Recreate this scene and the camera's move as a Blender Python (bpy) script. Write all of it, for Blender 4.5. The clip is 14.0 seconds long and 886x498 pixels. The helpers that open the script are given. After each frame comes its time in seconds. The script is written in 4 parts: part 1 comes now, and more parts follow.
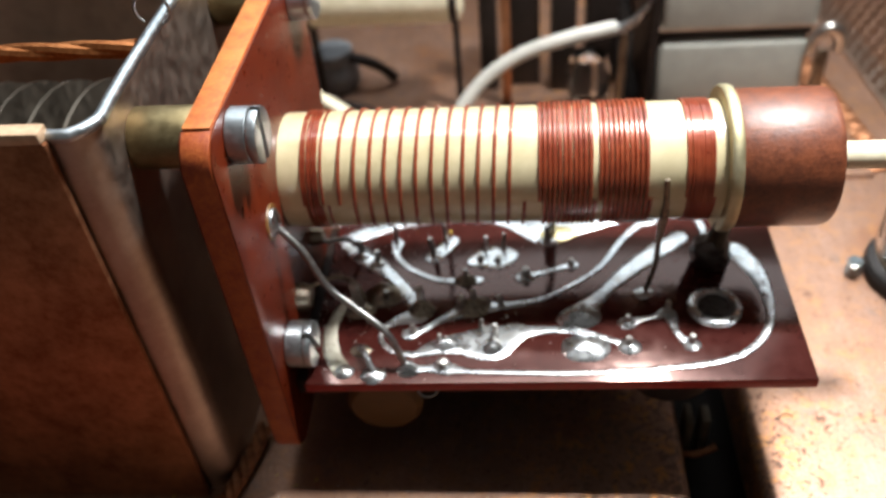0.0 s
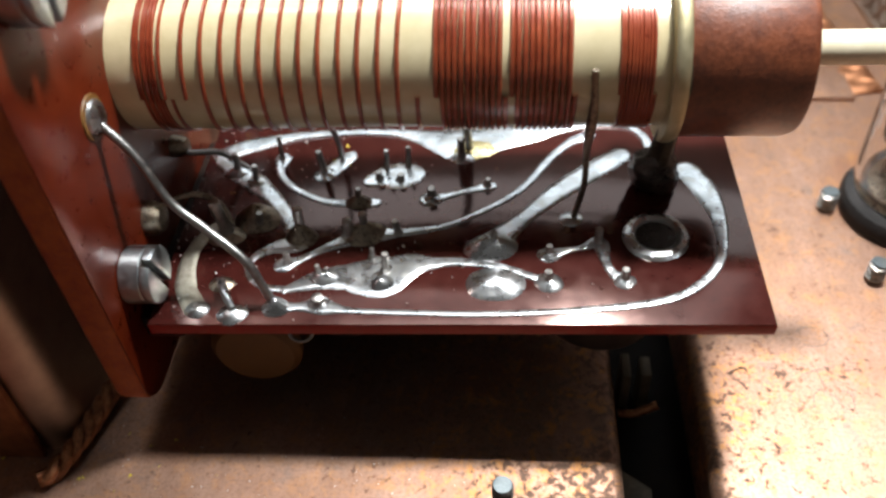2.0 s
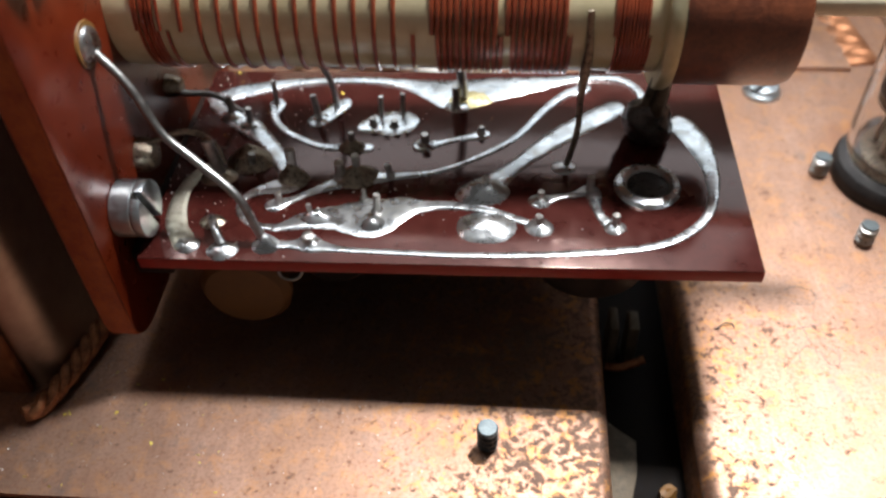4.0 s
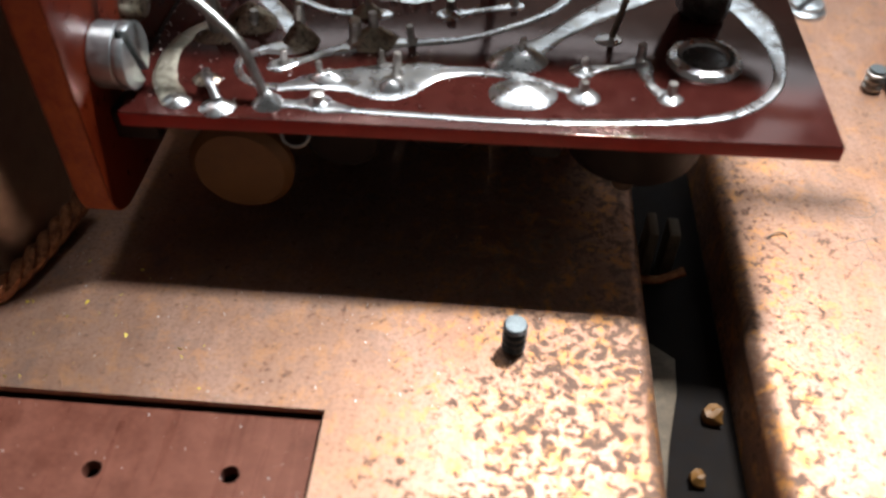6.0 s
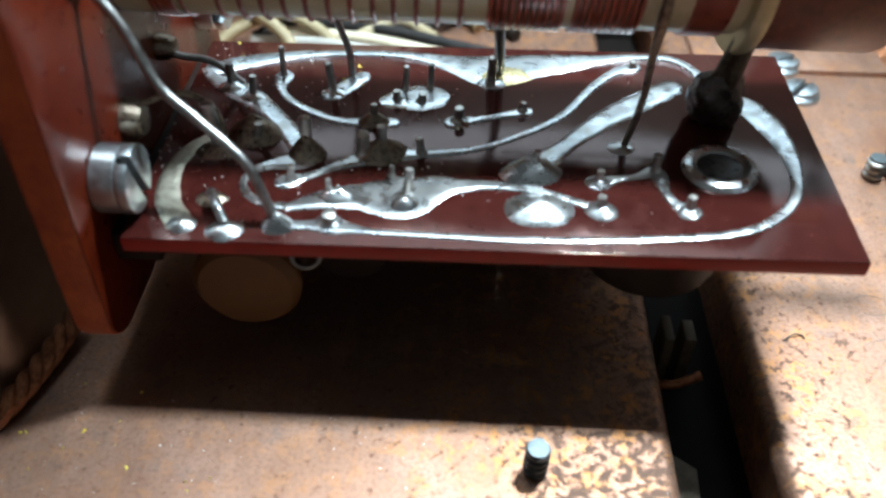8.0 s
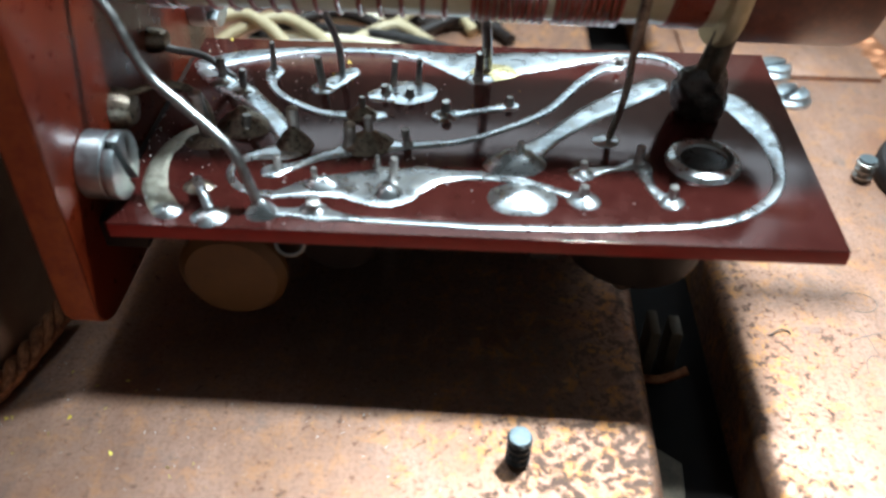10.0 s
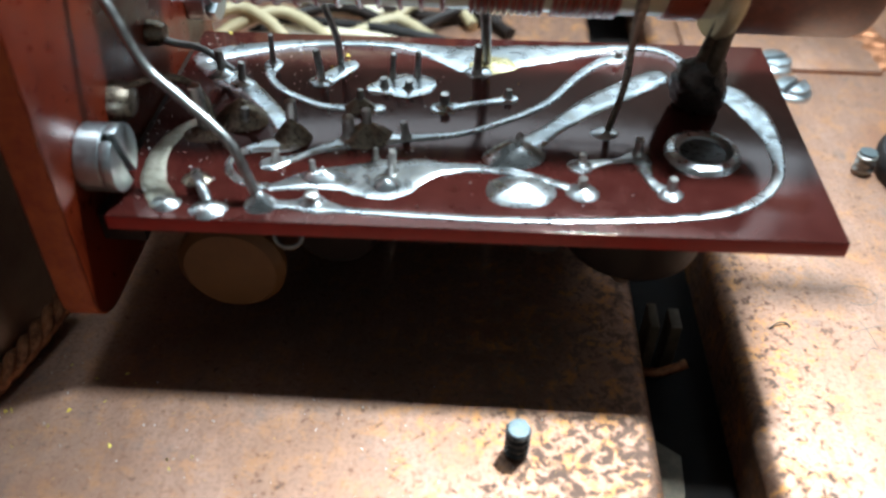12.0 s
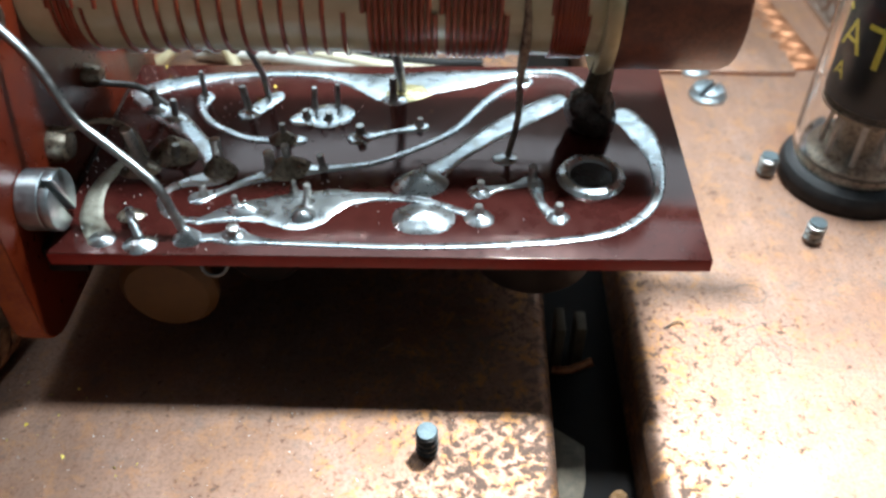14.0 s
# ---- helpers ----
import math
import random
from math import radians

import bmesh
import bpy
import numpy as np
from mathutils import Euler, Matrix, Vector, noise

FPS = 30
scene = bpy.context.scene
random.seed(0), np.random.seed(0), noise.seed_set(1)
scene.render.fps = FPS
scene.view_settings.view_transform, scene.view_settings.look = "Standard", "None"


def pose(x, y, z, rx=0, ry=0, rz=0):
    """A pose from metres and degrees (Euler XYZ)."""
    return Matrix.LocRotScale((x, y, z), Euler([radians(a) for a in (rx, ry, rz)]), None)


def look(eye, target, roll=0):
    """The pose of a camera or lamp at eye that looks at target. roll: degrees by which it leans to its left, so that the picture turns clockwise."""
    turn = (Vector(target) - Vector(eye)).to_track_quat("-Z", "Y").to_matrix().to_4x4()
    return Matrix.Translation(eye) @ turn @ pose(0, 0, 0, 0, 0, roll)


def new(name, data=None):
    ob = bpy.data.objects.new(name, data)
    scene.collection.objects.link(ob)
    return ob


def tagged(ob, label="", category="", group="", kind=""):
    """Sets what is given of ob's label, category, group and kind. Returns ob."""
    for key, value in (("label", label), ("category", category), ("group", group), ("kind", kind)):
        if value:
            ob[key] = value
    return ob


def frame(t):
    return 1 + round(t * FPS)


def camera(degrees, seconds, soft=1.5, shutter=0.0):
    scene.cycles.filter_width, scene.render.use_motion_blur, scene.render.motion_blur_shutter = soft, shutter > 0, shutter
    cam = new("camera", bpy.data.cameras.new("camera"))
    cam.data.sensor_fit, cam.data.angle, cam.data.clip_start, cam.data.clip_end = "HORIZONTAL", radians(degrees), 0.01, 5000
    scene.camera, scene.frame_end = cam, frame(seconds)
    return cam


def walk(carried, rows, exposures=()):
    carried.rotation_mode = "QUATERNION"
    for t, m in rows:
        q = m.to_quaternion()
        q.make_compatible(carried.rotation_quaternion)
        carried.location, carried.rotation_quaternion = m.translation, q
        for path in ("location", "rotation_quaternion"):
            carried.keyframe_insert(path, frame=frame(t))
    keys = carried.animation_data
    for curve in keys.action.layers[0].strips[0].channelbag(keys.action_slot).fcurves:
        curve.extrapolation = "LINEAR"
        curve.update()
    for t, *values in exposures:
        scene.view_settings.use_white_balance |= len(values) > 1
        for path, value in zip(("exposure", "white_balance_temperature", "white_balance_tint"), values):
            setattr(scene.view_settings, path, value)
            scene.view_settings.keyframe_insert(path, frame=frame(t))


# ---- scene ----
SOFT = 2.6
EXPOSURES = ((0.0, 0.22, 6300, 8), (1.5, 0.20, 6300, 8), (2.0, 0.06, 6300, 8), (4.4, 0.16, 6200, 9), (6.0, 0.24, 6200, 9), (6.4, 0.24, 5350, -4), (9.2, 0.35, 5350, -4), (11.3, 0.40, 5350, -4), (14.0, 0.36, 5350, -4))
ROOM = 0.085
LAMP, LAMP_LONG, LAMP_WIDE, LAMP_AT = 1.45, 0.032, 0.026, (0.086, 0.156, 0.27)
TUBE, TUBE_AT, TUBE_LONG, TUBE_WIDE = 8.0, (0.12, 0.52, 1.62), 1.5, 0.14
BACK_FILL, BACK_FILL_AT, BACK_FILL_SIZE = 6.5, (0.09, 0.80, 0.66), 1.05
cam = camera(55.0, 14.0, soft=SOFT)
PATH = [
    (0.0, 0.01245, 0.00107, 0.13457, 47.936, 4.285, 3.285),
    (0.5, 0.01703, 0.00772, 0.13359, 47.296, 4.197, 2.707),
    (1.0, 0.01863, 0.01527, 0.11611, 46.779, 3.960, 2.288),
    (1.5, 0.02408, 0.02138, 0.11768, 45.381, 3.872, 2.119),
    (2.0, 0.02428, 0.01824, 0.11083, 44.881, 2.915, 3.060),
    (4.3, 0.02495, 0.01346, 0.10436, 44.237, 1.477, 4.159),
    (4.5, 0.02462, 0.01331, 0.09842, 44.282, 1.797, 4.597),
    (5.0, 0.02346, 0.01016, 0.09563, 44.419, 0.972, 5.202),
    (5.5, 0.02009, 0.01065, 0.08575, 44.740, -0.188, 5.118),
    (6.0, 0.01926, 0.01214, 0.08418, 44.428, -0.746, 4.508),
    (6.5, 0.01866, 0.01495, 0.08364, 44.524, -0.532, 4.044),
    (7.0, 0.01879, 0.01596, 0.08337, 44.650, -0.900, 3.538),
    (7.5, 0.01663, 0.01511, 0.08217, 44.920, -1.208, 3.312),
    (8.0, 0.01362, 0.02040, 0.08789, 47.574, -1.132, 2.384),
    (8.2, 0.01447, 0.02052, 0.09255, 50.223, -0.799, 2.366),
    (8.5, 0.01327, 0.01788, 0.08580, 51.047, -0.817, 2.589),
    (9.0, 0.01529, 0.01777, 0.08573, 49.805, -1.127, 2.835),
    (11.5, 0.01683, 0.01707, 0.08573, 48.644, -1.043, 3.008),
    (12.0, 0.01688, 0.01724, 0.08532, 48.663, -1.004, 2.998),
    (12.5, 0.01622, 0.01808, 0.08460, 48.522, -1.248, 2.836),
    (13.0, 0.01688, 0.02148, 0.08493, 48.573, -1.167, 2.383),
    (13.5, 0.02211, 0.02640, 0.08769, 47.851, -1.056, 1.602),
    (14.0, 0.02755, 0.01411, 0.09796, 46.516, -0.097, 1.530),
]
walk(cam, [(t, pose(x, y, z, rx, ry, rz)) for t, x, y, z, rx, ry, rz in PATH], EXPOSURES)
cam.data.dof.use_dof, cam.data.dof.focus_distance, cam.data.dof.aperture_fstop = True, 0.117, 18.0

# ---- light: one small bench lamp above the chassis, a ceiling tube, an added soft fill behind and the dim room ----
world = bpy.data.worlds.new("room")
scene.world = world
world.use_nodes = True
world.node_tree.nodes["Background"].inputs[0].default_value = (1.0, 0.90, 0.82, 1)
world.node_tree.nodes["Background"].inputs[1].default_value = ROOM
# Added soft fill, no known source: gives the solder a bright back to reflect.
back_fill_data = bpy.data.lights.new("back_fill", "AREA")
back_fill_data.energy, back_fill_data.size, back_fill_data.color = BACK_FILL, BACK_FILL_SIZE, (0.90, 0.96, 1.0)
back_fill_lamp = new("back_fill", back_fill_data)
back_fill_lamp.matrix_basis = look(BACK_FILL_AT, (0.0, 0.10, 0.02))
tube_data = bpy.data.lights.new("ceiling_tube", "AREA")
tube_data.shape, tube_data.size, tube_data.size_y = "RECTANGLE", TUBE_LONG, TUBE_WIDE
tube_data.energy, tube_data.color = TUBE, (0.96, 0.98, 1.0)
tube_lamp = new("ceiling_tube", tube_data)
tube_lamp.matrix_basis = look(TUBE_AT, (0.12, 0.10, 0.0))
lamp_data = bpy.data.lights.new("bench_lamp", "AREA")
lamp_data.shape, lamp_data.size, lamp_data.size_y = "RECTANGLE", LAMP_LONG, LAMP_WIDE
lamp_data.energy, lamp_data.color = LAMP, (1.0, 0.98, 0.96)
lamp = new("bench_lamp", lamp_data)
lamp.location = LAMP_AT


# ---- materials ----
def mat(name, rough=0.5, metal=0.0, base=(0.5, 0.5, 0.5), coat=0.0):
    m = bpy.data.materials.new(name)
    m.use_nodes = True
    b = m.node_tree.nodes["Principled BSDF"]
    b.inputs["Base Color"].default_value = (*base, 1)
    b.inputs["Roughness"].default_value, b.inputs["Metallic"].default_value = rough, metal
    b.inputs["Coat Weight"].default_value, b.inputs["Coat Roughness"].default_value, b.inputs["Coat IOR"].default_value = coat, 0.25, 1.8
    return m, m.node_tree.nodes, m.node_tree.links, b


def noise_node(m, scale, detail=4.0, rough=0.55, distort=0.0, stretch=(1, 1, 1)):
    ns, ls = m.node_tree.nodes, m.node_tree.links
    tc, mp, n = ns.new("ShaderNodeTexCoord"), ns.new("ShaderNodeMapping"), ns.new("ShaderNodeTexNoise")
    mp.inputs["Scale"].default_value = stretch
    ls.new(tc.outputs["Object"], mp.inputs["Vector"])
    ls.new(mp.outputs["Vector"], n.inputs["Vector"])
    n.inputs["Scale"].default_value, n.inputs["Detail"].default_value = scale, detail
    n.inputs["Roughness"].default_value, n.inputs["Distortion"].default_value = rough, distort
    return n.outputs["Fac"]


def ramp(m, fac, *stops):
    r = m.node_tree.nodes.new("ShaderNodeValToRGB")
    el = r.color_ramp.elements
    while len(el) < len(stops):
        el.new(0.5)
    for e, (p, c) in zip(el, stops):
        e.position, e.color = p, (*c, 1) if isinstance(c, tuple) else (c, c, c, 1)
    m.node_tree.links.new(fac, r.inputs["Fac"])
    return r.outputs["Color"]


def mix(m, fac, a, b, how="MIX"):
    n = m.node_tree.nodes.new("ShaderNodeMix")
    n.data_type, n.blend_type = "RGBA", how
    for sock, v in ((n.inputs["Factor"], fac), (n.inputs["A"], a), (n.inputs["B"], b)):
        if isinstance(v, (int, float)):
            sock.default_value = v
        elif isinstance(v, tuple):
            sock.default_value = (*v, 1)
        else:
            m.node_tree.links.new(v, sock)
    return n.outputs["Result"]


def bump(m, height, strength, dist):
    n = m.node_tree.nodes.new("ShaderNodeBump")
    n.inputs["Strength"].default_value, n.inputs["Distance"].default_value = strength, dist
    m.node_tree.links.new(height, n.inputs["Height"])
    m.node_tree.links.new(n.outputs["Normal"], m.node_tree.nodes["Principled BSDF"].inputs["Normal"])


def plain(name, c1, c2, scale, rough=(0.4, 0.6), metal=0.0, coat=0.0, bumps=0.15, fine=4.0):
    """A surface whose colour and gloss vary between two tones at two sizes. scale: spots per metre."""
    m, ns, ls, b = mat(name, metal=metal, coat=coat)
    n1, n2 = noise_node(m, scale, 5), noise_node(m, scale * fine, 6, 0.65)
    both = mix(m, 0.4, n1, n2)
    ls.new(ramp(m, both, (0.35, c1), (0.65, c2)), b.inputs["Base Color"])
    ls.new(ramp(m, n2, (0.3, rough[0]), (0.7, rough[1])), b.inputs["Roughness"])
    if bumps:
        bump(m, n2, bumps, 0.0002)
    return m


def copper_material(name):
    m, ns, ls, b = mat(name)
    broad = noise_node(m, 24, 4, 0.55)
    patch = noise_node(m, 95, 6, 0.65)
    spots = noise_node(m, 760, 7, 0.62, 0.4)
    small = noise_node(m, 1700, 4, 0.6, 0.3)
    grain = noise_node(m, 4600, 3, 0.6)
    streak = noise_node(m, 380, 6, 0.68, 0, (1, 0.22, 1))
    clean = ramp(m, broad, (0.34, (0.32, 0.15, 0.082)), (0.47, (0.43, 0.27, 0.20)), (0.58, (0.41, 0.23, 0.15)), (0.70, (0.46, 0.25, 0.13)))
    clean = mix(m, ramp(m, streak, (0.36, 0.0), (0.68, 0.6)), clean, (0.25, 0.145, 0.10))
    clean = mix(m, ramp(m, patch, (0.40, 0.0), (0.68, 0.6)), clean, (0.27, 0.17, 0.125))
    clean = mix(m, ramp(m, small, (0.46, 0.0), (0.66, 0.55)), clean, (0.20, 0.115, 0.078))
    # brown spots and orange corrosion crowd along both edges of the channel
    tc, sep = ns.new("ShaderNodeTexCoord"), ns.new("ShaderNodeSeparateXYZ")
    ls.new(tc.outputs["Object"], sep.inputs[0])
    rim = ramp(m, sep.outputs["X"], (0.004, 0.0), (0.024, 0.8), (0.040, 1.0), (0.055, 0.7), (0.070, 0.05))
    shift = mix(m, rim, (0, 0, 0), (0.085, 0.085, 0.085))
    mask = mix(m, 1.0, mix(m, 0.26, mix(m, 0.22, spots, small), patch), shift, "ADD")
    fleck = ramp(m, mask, (0.580, 0.0), (0.625, 0.9))
    halo = ramp(m, mask, (0.53, 0.0), (0.60, 0.55))
    orange = noise_node(m, 330, 9, 0.78, 0.5)
    rust = mix(m, 1.0, ramp(m, rim, (0.0, 0.34), (0.7, 1.0)), ramp(m, orange, (0.51, 0.0), (0.60, 0.8)), "MULTIPLY")
    grey = ramp(m, noise_node(m, 150, 6, 0.7), (0.56, 0.0), (0.68, 0.45))
    tint = mix(m, halo, clean, (0.30, 0.15, 0.085))
    tint = mix(m, grey, tint, (0.16, 0.145, 0.14))
    tint = mix(m, rust, tint, (0.55, 0.24, 0.055))
    tint = mix(m, fleck, tint, (0.135, 0.078, 0.052))
    tint = mix(m, ramp(m, noise_node(m, 2400, 3, 0.55), (0.68, 0.0), (0.73, 0.8)), tint, (0.70, 0.40, 0.10))
    ls.new(tint, b.inputs["Base Color"])
    oxide = mix(m, 1.0, mix(m, 0.75, (0, 0, 0), fleck), mix(m, 0.55, (0, 0, 0), rust), "ADD")
    ls.new(ramp(m, oxide, (0.0, 0.88), (0.9, 0.15)), b.inputs["Metallic"])
    base_rough = ramp(m, grain, (0.3, 0.44), (0.7, 0.56))
    ls.new(mix(m, 1.0, base_rough, mix(m, fleck, (0, 0, 0), (0.22, 0.22, 0.22)), "ADD"), b.inputs["Roughness"])
    bump(m, mix(m, 0.5, mix(m, 0.5, small, grain), fleck), 0.35, 0.00015)
    return m


def solder_material(name):
    m, ns, ls, b = mat(name, metal=1.0)
    big, mid, fine = noise_node(m, 130, 2, 0.5), noise_node(m, 420, 4, 0.55, 0.5), noise_node(m, 2600, 3, 0.55)
    tone = ramp(m, big, (0.38, (0.46, 0.48, 0.49)), (0.62, (0.70, 0.72, 0.73)))
    tone = mix(m, ramp(m, mid, (0.54, 0.0), (0.70, 0.5)), tone, (0.40, 0.37, 0.30))
    tone = mix(m, ramp(m, fine, (0.68, 0.0), (0.74, 0.6)), tone, (0.18, 0.15, 0.12))
    ls.new(tone, b.inputs["Base Color"])
    ls.new(ramp(m, mid, (0.35, 0.22), (0.65, 0.36)), b.inputs["Roughness"])
    bump(m, noise_node(m, 240, 2, 0.4), 0.3, 0.0006)
    return m


M_COPPER = copper_material("aged_copper")
M_COPPER_DARK = plain("brown_copper", (0.26, 0.105, 0.05), (0.52, 0.25, 0.13), 160, (0.40, 0.6), 1.0)
M_PANEL = plain("brown_phenolic", (0.095, 0.032, 0.021), (0.155, 0.058, 0.039), 260, (0.32, 0.52))
_s = ramp(M_PANEL, noise_node(M_PANEL, 260, 6, 0.7, 0.2, (1, 0.07, 1)), (0.40, 0.20), (0.62, 0.52))
M_PANEL.node_tree.links.new(_s, M_PANEL.node_tree.nodes["Principled BSDF"].inputs["Roughness"])
M_PANEL.node_tree.nodes["Principled BSDF"].inputs["Specular Tint"].default_value = (1.0, 0.55, 0.4, 1)
M_BOARD = plain("maroon_board", (0.032, 0.0068, 0.0056), (0.050, 0.0110, 0.0085), 90, (0.10, 0.18), 0, 0.0, 0.02)
_b = M_BOARD.node_tree.nodes["Principled BSDF"]
_b.inputs["Specular Tint"].default_value, _b.inputs["IOR"].default_value = (1.0, 0.66, 0.58, 1), 1.60
M_CORE = plain("red_core", (0.26, 0.010, 0.008), (0.36, 0.018, 0.012), 200, (0.35, 0.5))
M_FIBRE = plain("cut_red_fibre", (0.24, 0.030, 0.005), (0.42, 0.100, 0.016), 420, (0.45, 0.7), 0, 0, 0.5)
# Paler copy of the cut fibre, for the edge the lamp lights.
M_FIBRE_LIT = plain("lit_fibre", (0.34, 0.075, 0.013), (0.56, 0.18, 0.036), 300, (0.5, 0.7), 0, 0, 0.5)
M_PLATE = plain("red_lacquer", (0.060, 0.006, 0.0015), (0.105, 0.014, 0.003), 120, (0.24, 0.40), 0, 0.0, 0.06)
M_PLATE.node_tree.nodes["Principled BSDF"].inputs["Specular Tint"].default_value = (1.0, 0.72, 0.62, 1)
M_SOLDER = solder_material("solder")
M_DULL = plain("burnt_solder", (0.10, 0.075, 0.055), (0.40, 0.34, 0.26), 420, (0.22, 0.45), 1.0, 0, 0.5)
M_BLACK = plain("burnt_flux", (0.012, 0.010, 0.009), (0.05, 0.04, 0.033), 400, (0.2, 0.45), 0.0, 0.3, 0.5)
M_PIN = plain("tinned_pin", (0.30, 0.28, 0.25), (0.55, 0.53, 0.50), 500, (0.25, 0.45), 1.0)
M_WIRE = plain("bare_wire", (0.25, 0.25, 0.24), (0.44, 0.43, 0.42), 300, (0.28, 0.45), 1.0, 0, 0.25)
M_ZINC = plain("zinc", (0.36, 0.40, 0.42), (0.54, 0.58, 0.60), 260, (0.32, 0.48), 1.0)
M_STUD = plain("dark_zinc", (0.035, 0.037, 0.037), (0.12, 0.12, 0.12), 700, (0.3, 0.5), 1.0)
M_FORMER = plain("cream_former", (0.54, 0.45, 0.25), (0.68, 0.59, 0.37), 90, (0.30, 0.42), 0, 0.9, 0.05)
M_FORMER.node_tree.nodes["Principled BSDF"].inputs["Coat Roughness"].default_value = 0.20
M_ENAMEL = plain("enamelled_wire", (0.20, 0.030, 0.012), (0.36, 0.075, 0.026), 160, (0.26, 0.40), 0.25, 0.6, 0.05)
M_ENAMEL.node_tree.nodes["Principled BSDF"].inputs["Coat Roughness"].default_value = 0.16
M_CAP = plain("brown_cap", (0.085, 0.019, 0.006), (0.20, 0.052, 0.016), 420, (0.36, 0.52), 0, 0.0, 0.35)
M_CAP.node_tree.nodes["Principled BSDF"].inputs["IOR"].default_value = 1.65
M_BRASS = plain("brass", (0.46, 0.38, 0.17), (0.62, 0.52, 0.27), 150, (0.3, 0.45), 1.0)
M_SPACER = plain("dull_brass", (0.15, 0.115, 0.055), (0.27, 0.215, 0.115), 200, (0.42, 0.6), 1.0)
M_FLANGE = plain("pale_brass", (0.44, 0.38, 0.22), (0.60, 0.54, 0.36), 150, (0.48, 0.62), 1.0)
M_STEEL = plain("bracket_steel", (0.42, 0.33, 0.265), (0.56, 0.45, 0.37), 110, (0.36, 0.52), 1.0, 0, 0.05)
M_GREY = plain("grey_paint", (0.27, 0.27, 0.24), (0.34, 0.34, 0.30), 60, (0.35, 0.5))
M_SLATE = plain("slate_rubber", (0.085, 0.092, 0.10), (0.15, 0.16, 0.17), 120, (0.4, 0.6))
M_DARK = plain("dark_bakelite", (0.010, 0.007, 0.006), (0.024, 0.016, 0.013), 120, (0.4, 0.6))
M_RUBBER = plain("black_rubber", (0.012, 0.011, 0.011), (0.03, 0.027, 0.026), 200, (0.45, 0.65))
M_SLEEVE = plain("grey_sleeve", (0.40, 0.39, 0.35), (0.52, 0.50, 0.45), 150, (0.45, 0.6))
M_CREAM = plain("cream_sleeve", (0.62, 0.55, 0.38), (0.74, 0.67, 0.50), 120, (0.4, 0.6))
M_DISC = plain("ochre_ceramic", (0.105, 0.046, 0.010), (0.15, 0.068, 0.016), 120, (0.4, 0.55))
M_TAN = plain("tan_sleeve", (0.30, 0.24, 0.13), (0.42, 0.35, 0.21), 150, (0.4, 0.6))
M_OCHRE = plain("ochre_disc", (0.13, 0.060, 0.012), (0.19, 0.09, 0.022), 120, (0.4, 0.55))
M_YELLOW = plain("yellow_ink", (0.55, 0.42, 0.03), (0.72, 0.55, 0.06), 900, (0.5, 0.6))
M_PENCIL = plain("pencil", (0.11, 0.085, 0.07), (0.20, 0.15, 0.12), 900, (0.5, 0.6))
M_ROD = plain("orange_copper", (0.40, 0.13, 0.04), (0.66, 0.27, 0.10), 500, (0.35, 0.5), 1.0)
M_VANE = plain("dull_vane", (0.20, 0.17, 0.135), (0.36, 0.31, 0.25), 90, (0.4, 0.55), 1.0)
M_WALL = plain("dark_wall", (0.05, 0.035, 0.026), (0.11, 0.078, 0.058), 40, (0.5, 0.7))
M_DUST = plain("dust", (0.55, 0.53, 0.50), (0.75, 0.73, 0.70), 900, (0.6, 0.8))
M_POOL = plain("yellow_rosin", (0.42, 0.33, 0.12), (0.66, 0.58, 0.34), 500, (0.2, 0.4), 0.7, 0, 0.4)
M_ROSIN = plain("dull_rosin_solder", (0.34, 0.31, 0.24), (0.56, 0.53, 0.44), 420, (0.38, 0.55), 1.0, 0, 0.4)
M_STUDTOP = plain("cut_stud", (0.09, 0.105, 0.11), (0.17, 0.19, 0.195), 700, (0.45, 0.6), 1.0)
M_LEG = plain("tarnished_lug", (0.05, 0.042, 0.03), (0.19, 0.16, 0.115), 240, (0.4, 0.6), 1.0, 0, 0.4)
M_RUST = plain("rusty_copper", (0.14, 0.05, 0.025), (0.46, 0.20, 0.09), 520, (0.4, 0.6), 0.8, 0, 0.4)
# Near-black so the channel bottom looks shadowed; the shade is in the colour.
M_CHANNEL = plain("channel_shade", (0.004, 0.003, 0.003), (0.010, 0.007, 0.005), 200, (0.75, 0.95))
# Shared by the painted-in lit strip of the channel and the metal tabs.
M_LIT_TAB = plain("lit_strip_tab_tin", (0.055, 0.040, 0.024), (0.12, 0.090, 0.056), 500, (0.5, 0.7), 0.3, 0, 0.4)
M_LIP = plain("tan_edge", (0.42, 0.27, 0.16), (0.62, 0.43, 0.28), 200, (0.45, 0.6), 0.3)
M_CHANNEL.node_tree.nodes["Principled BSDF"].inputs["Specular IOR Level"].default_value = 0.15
M_DARK.node_tree.nodes["Principled BSDF"].inputs["Specular IOR Level"].default_value = 0.2
M_RUBBER.node_tree.nodes["Principled BSDF"].inputs["Specular IOR Level"].default_value = 0.2
M_GLASS, _n, _l, _b = mat("glass", 0.03, 0, (1, 1, 1))
_b.inputs["Transmission Weight"].default_value, _b.inputs["IOR"].default_value = 1.0, 1.45


# ---- mesh helpers; all sizes below are in millimetres ----
def part(name, bm, material, parent=None, label="", smooth=True):
    bm.transform(Matrix.Scale(0.001, 4))
    me = bpy.data.meshes.new(name)
    bm.to_mesh(me)
    bm.free()
    me.materials.append(material)
    if smooth:
        for p in me.polygons:
            p.use_smooth = True
        me.set_sharp_from_angle(angle=radians(38))
    ob = new(name, me)
    ob.parent = parent
    if label:
        tagged(ob, label)
    return ob


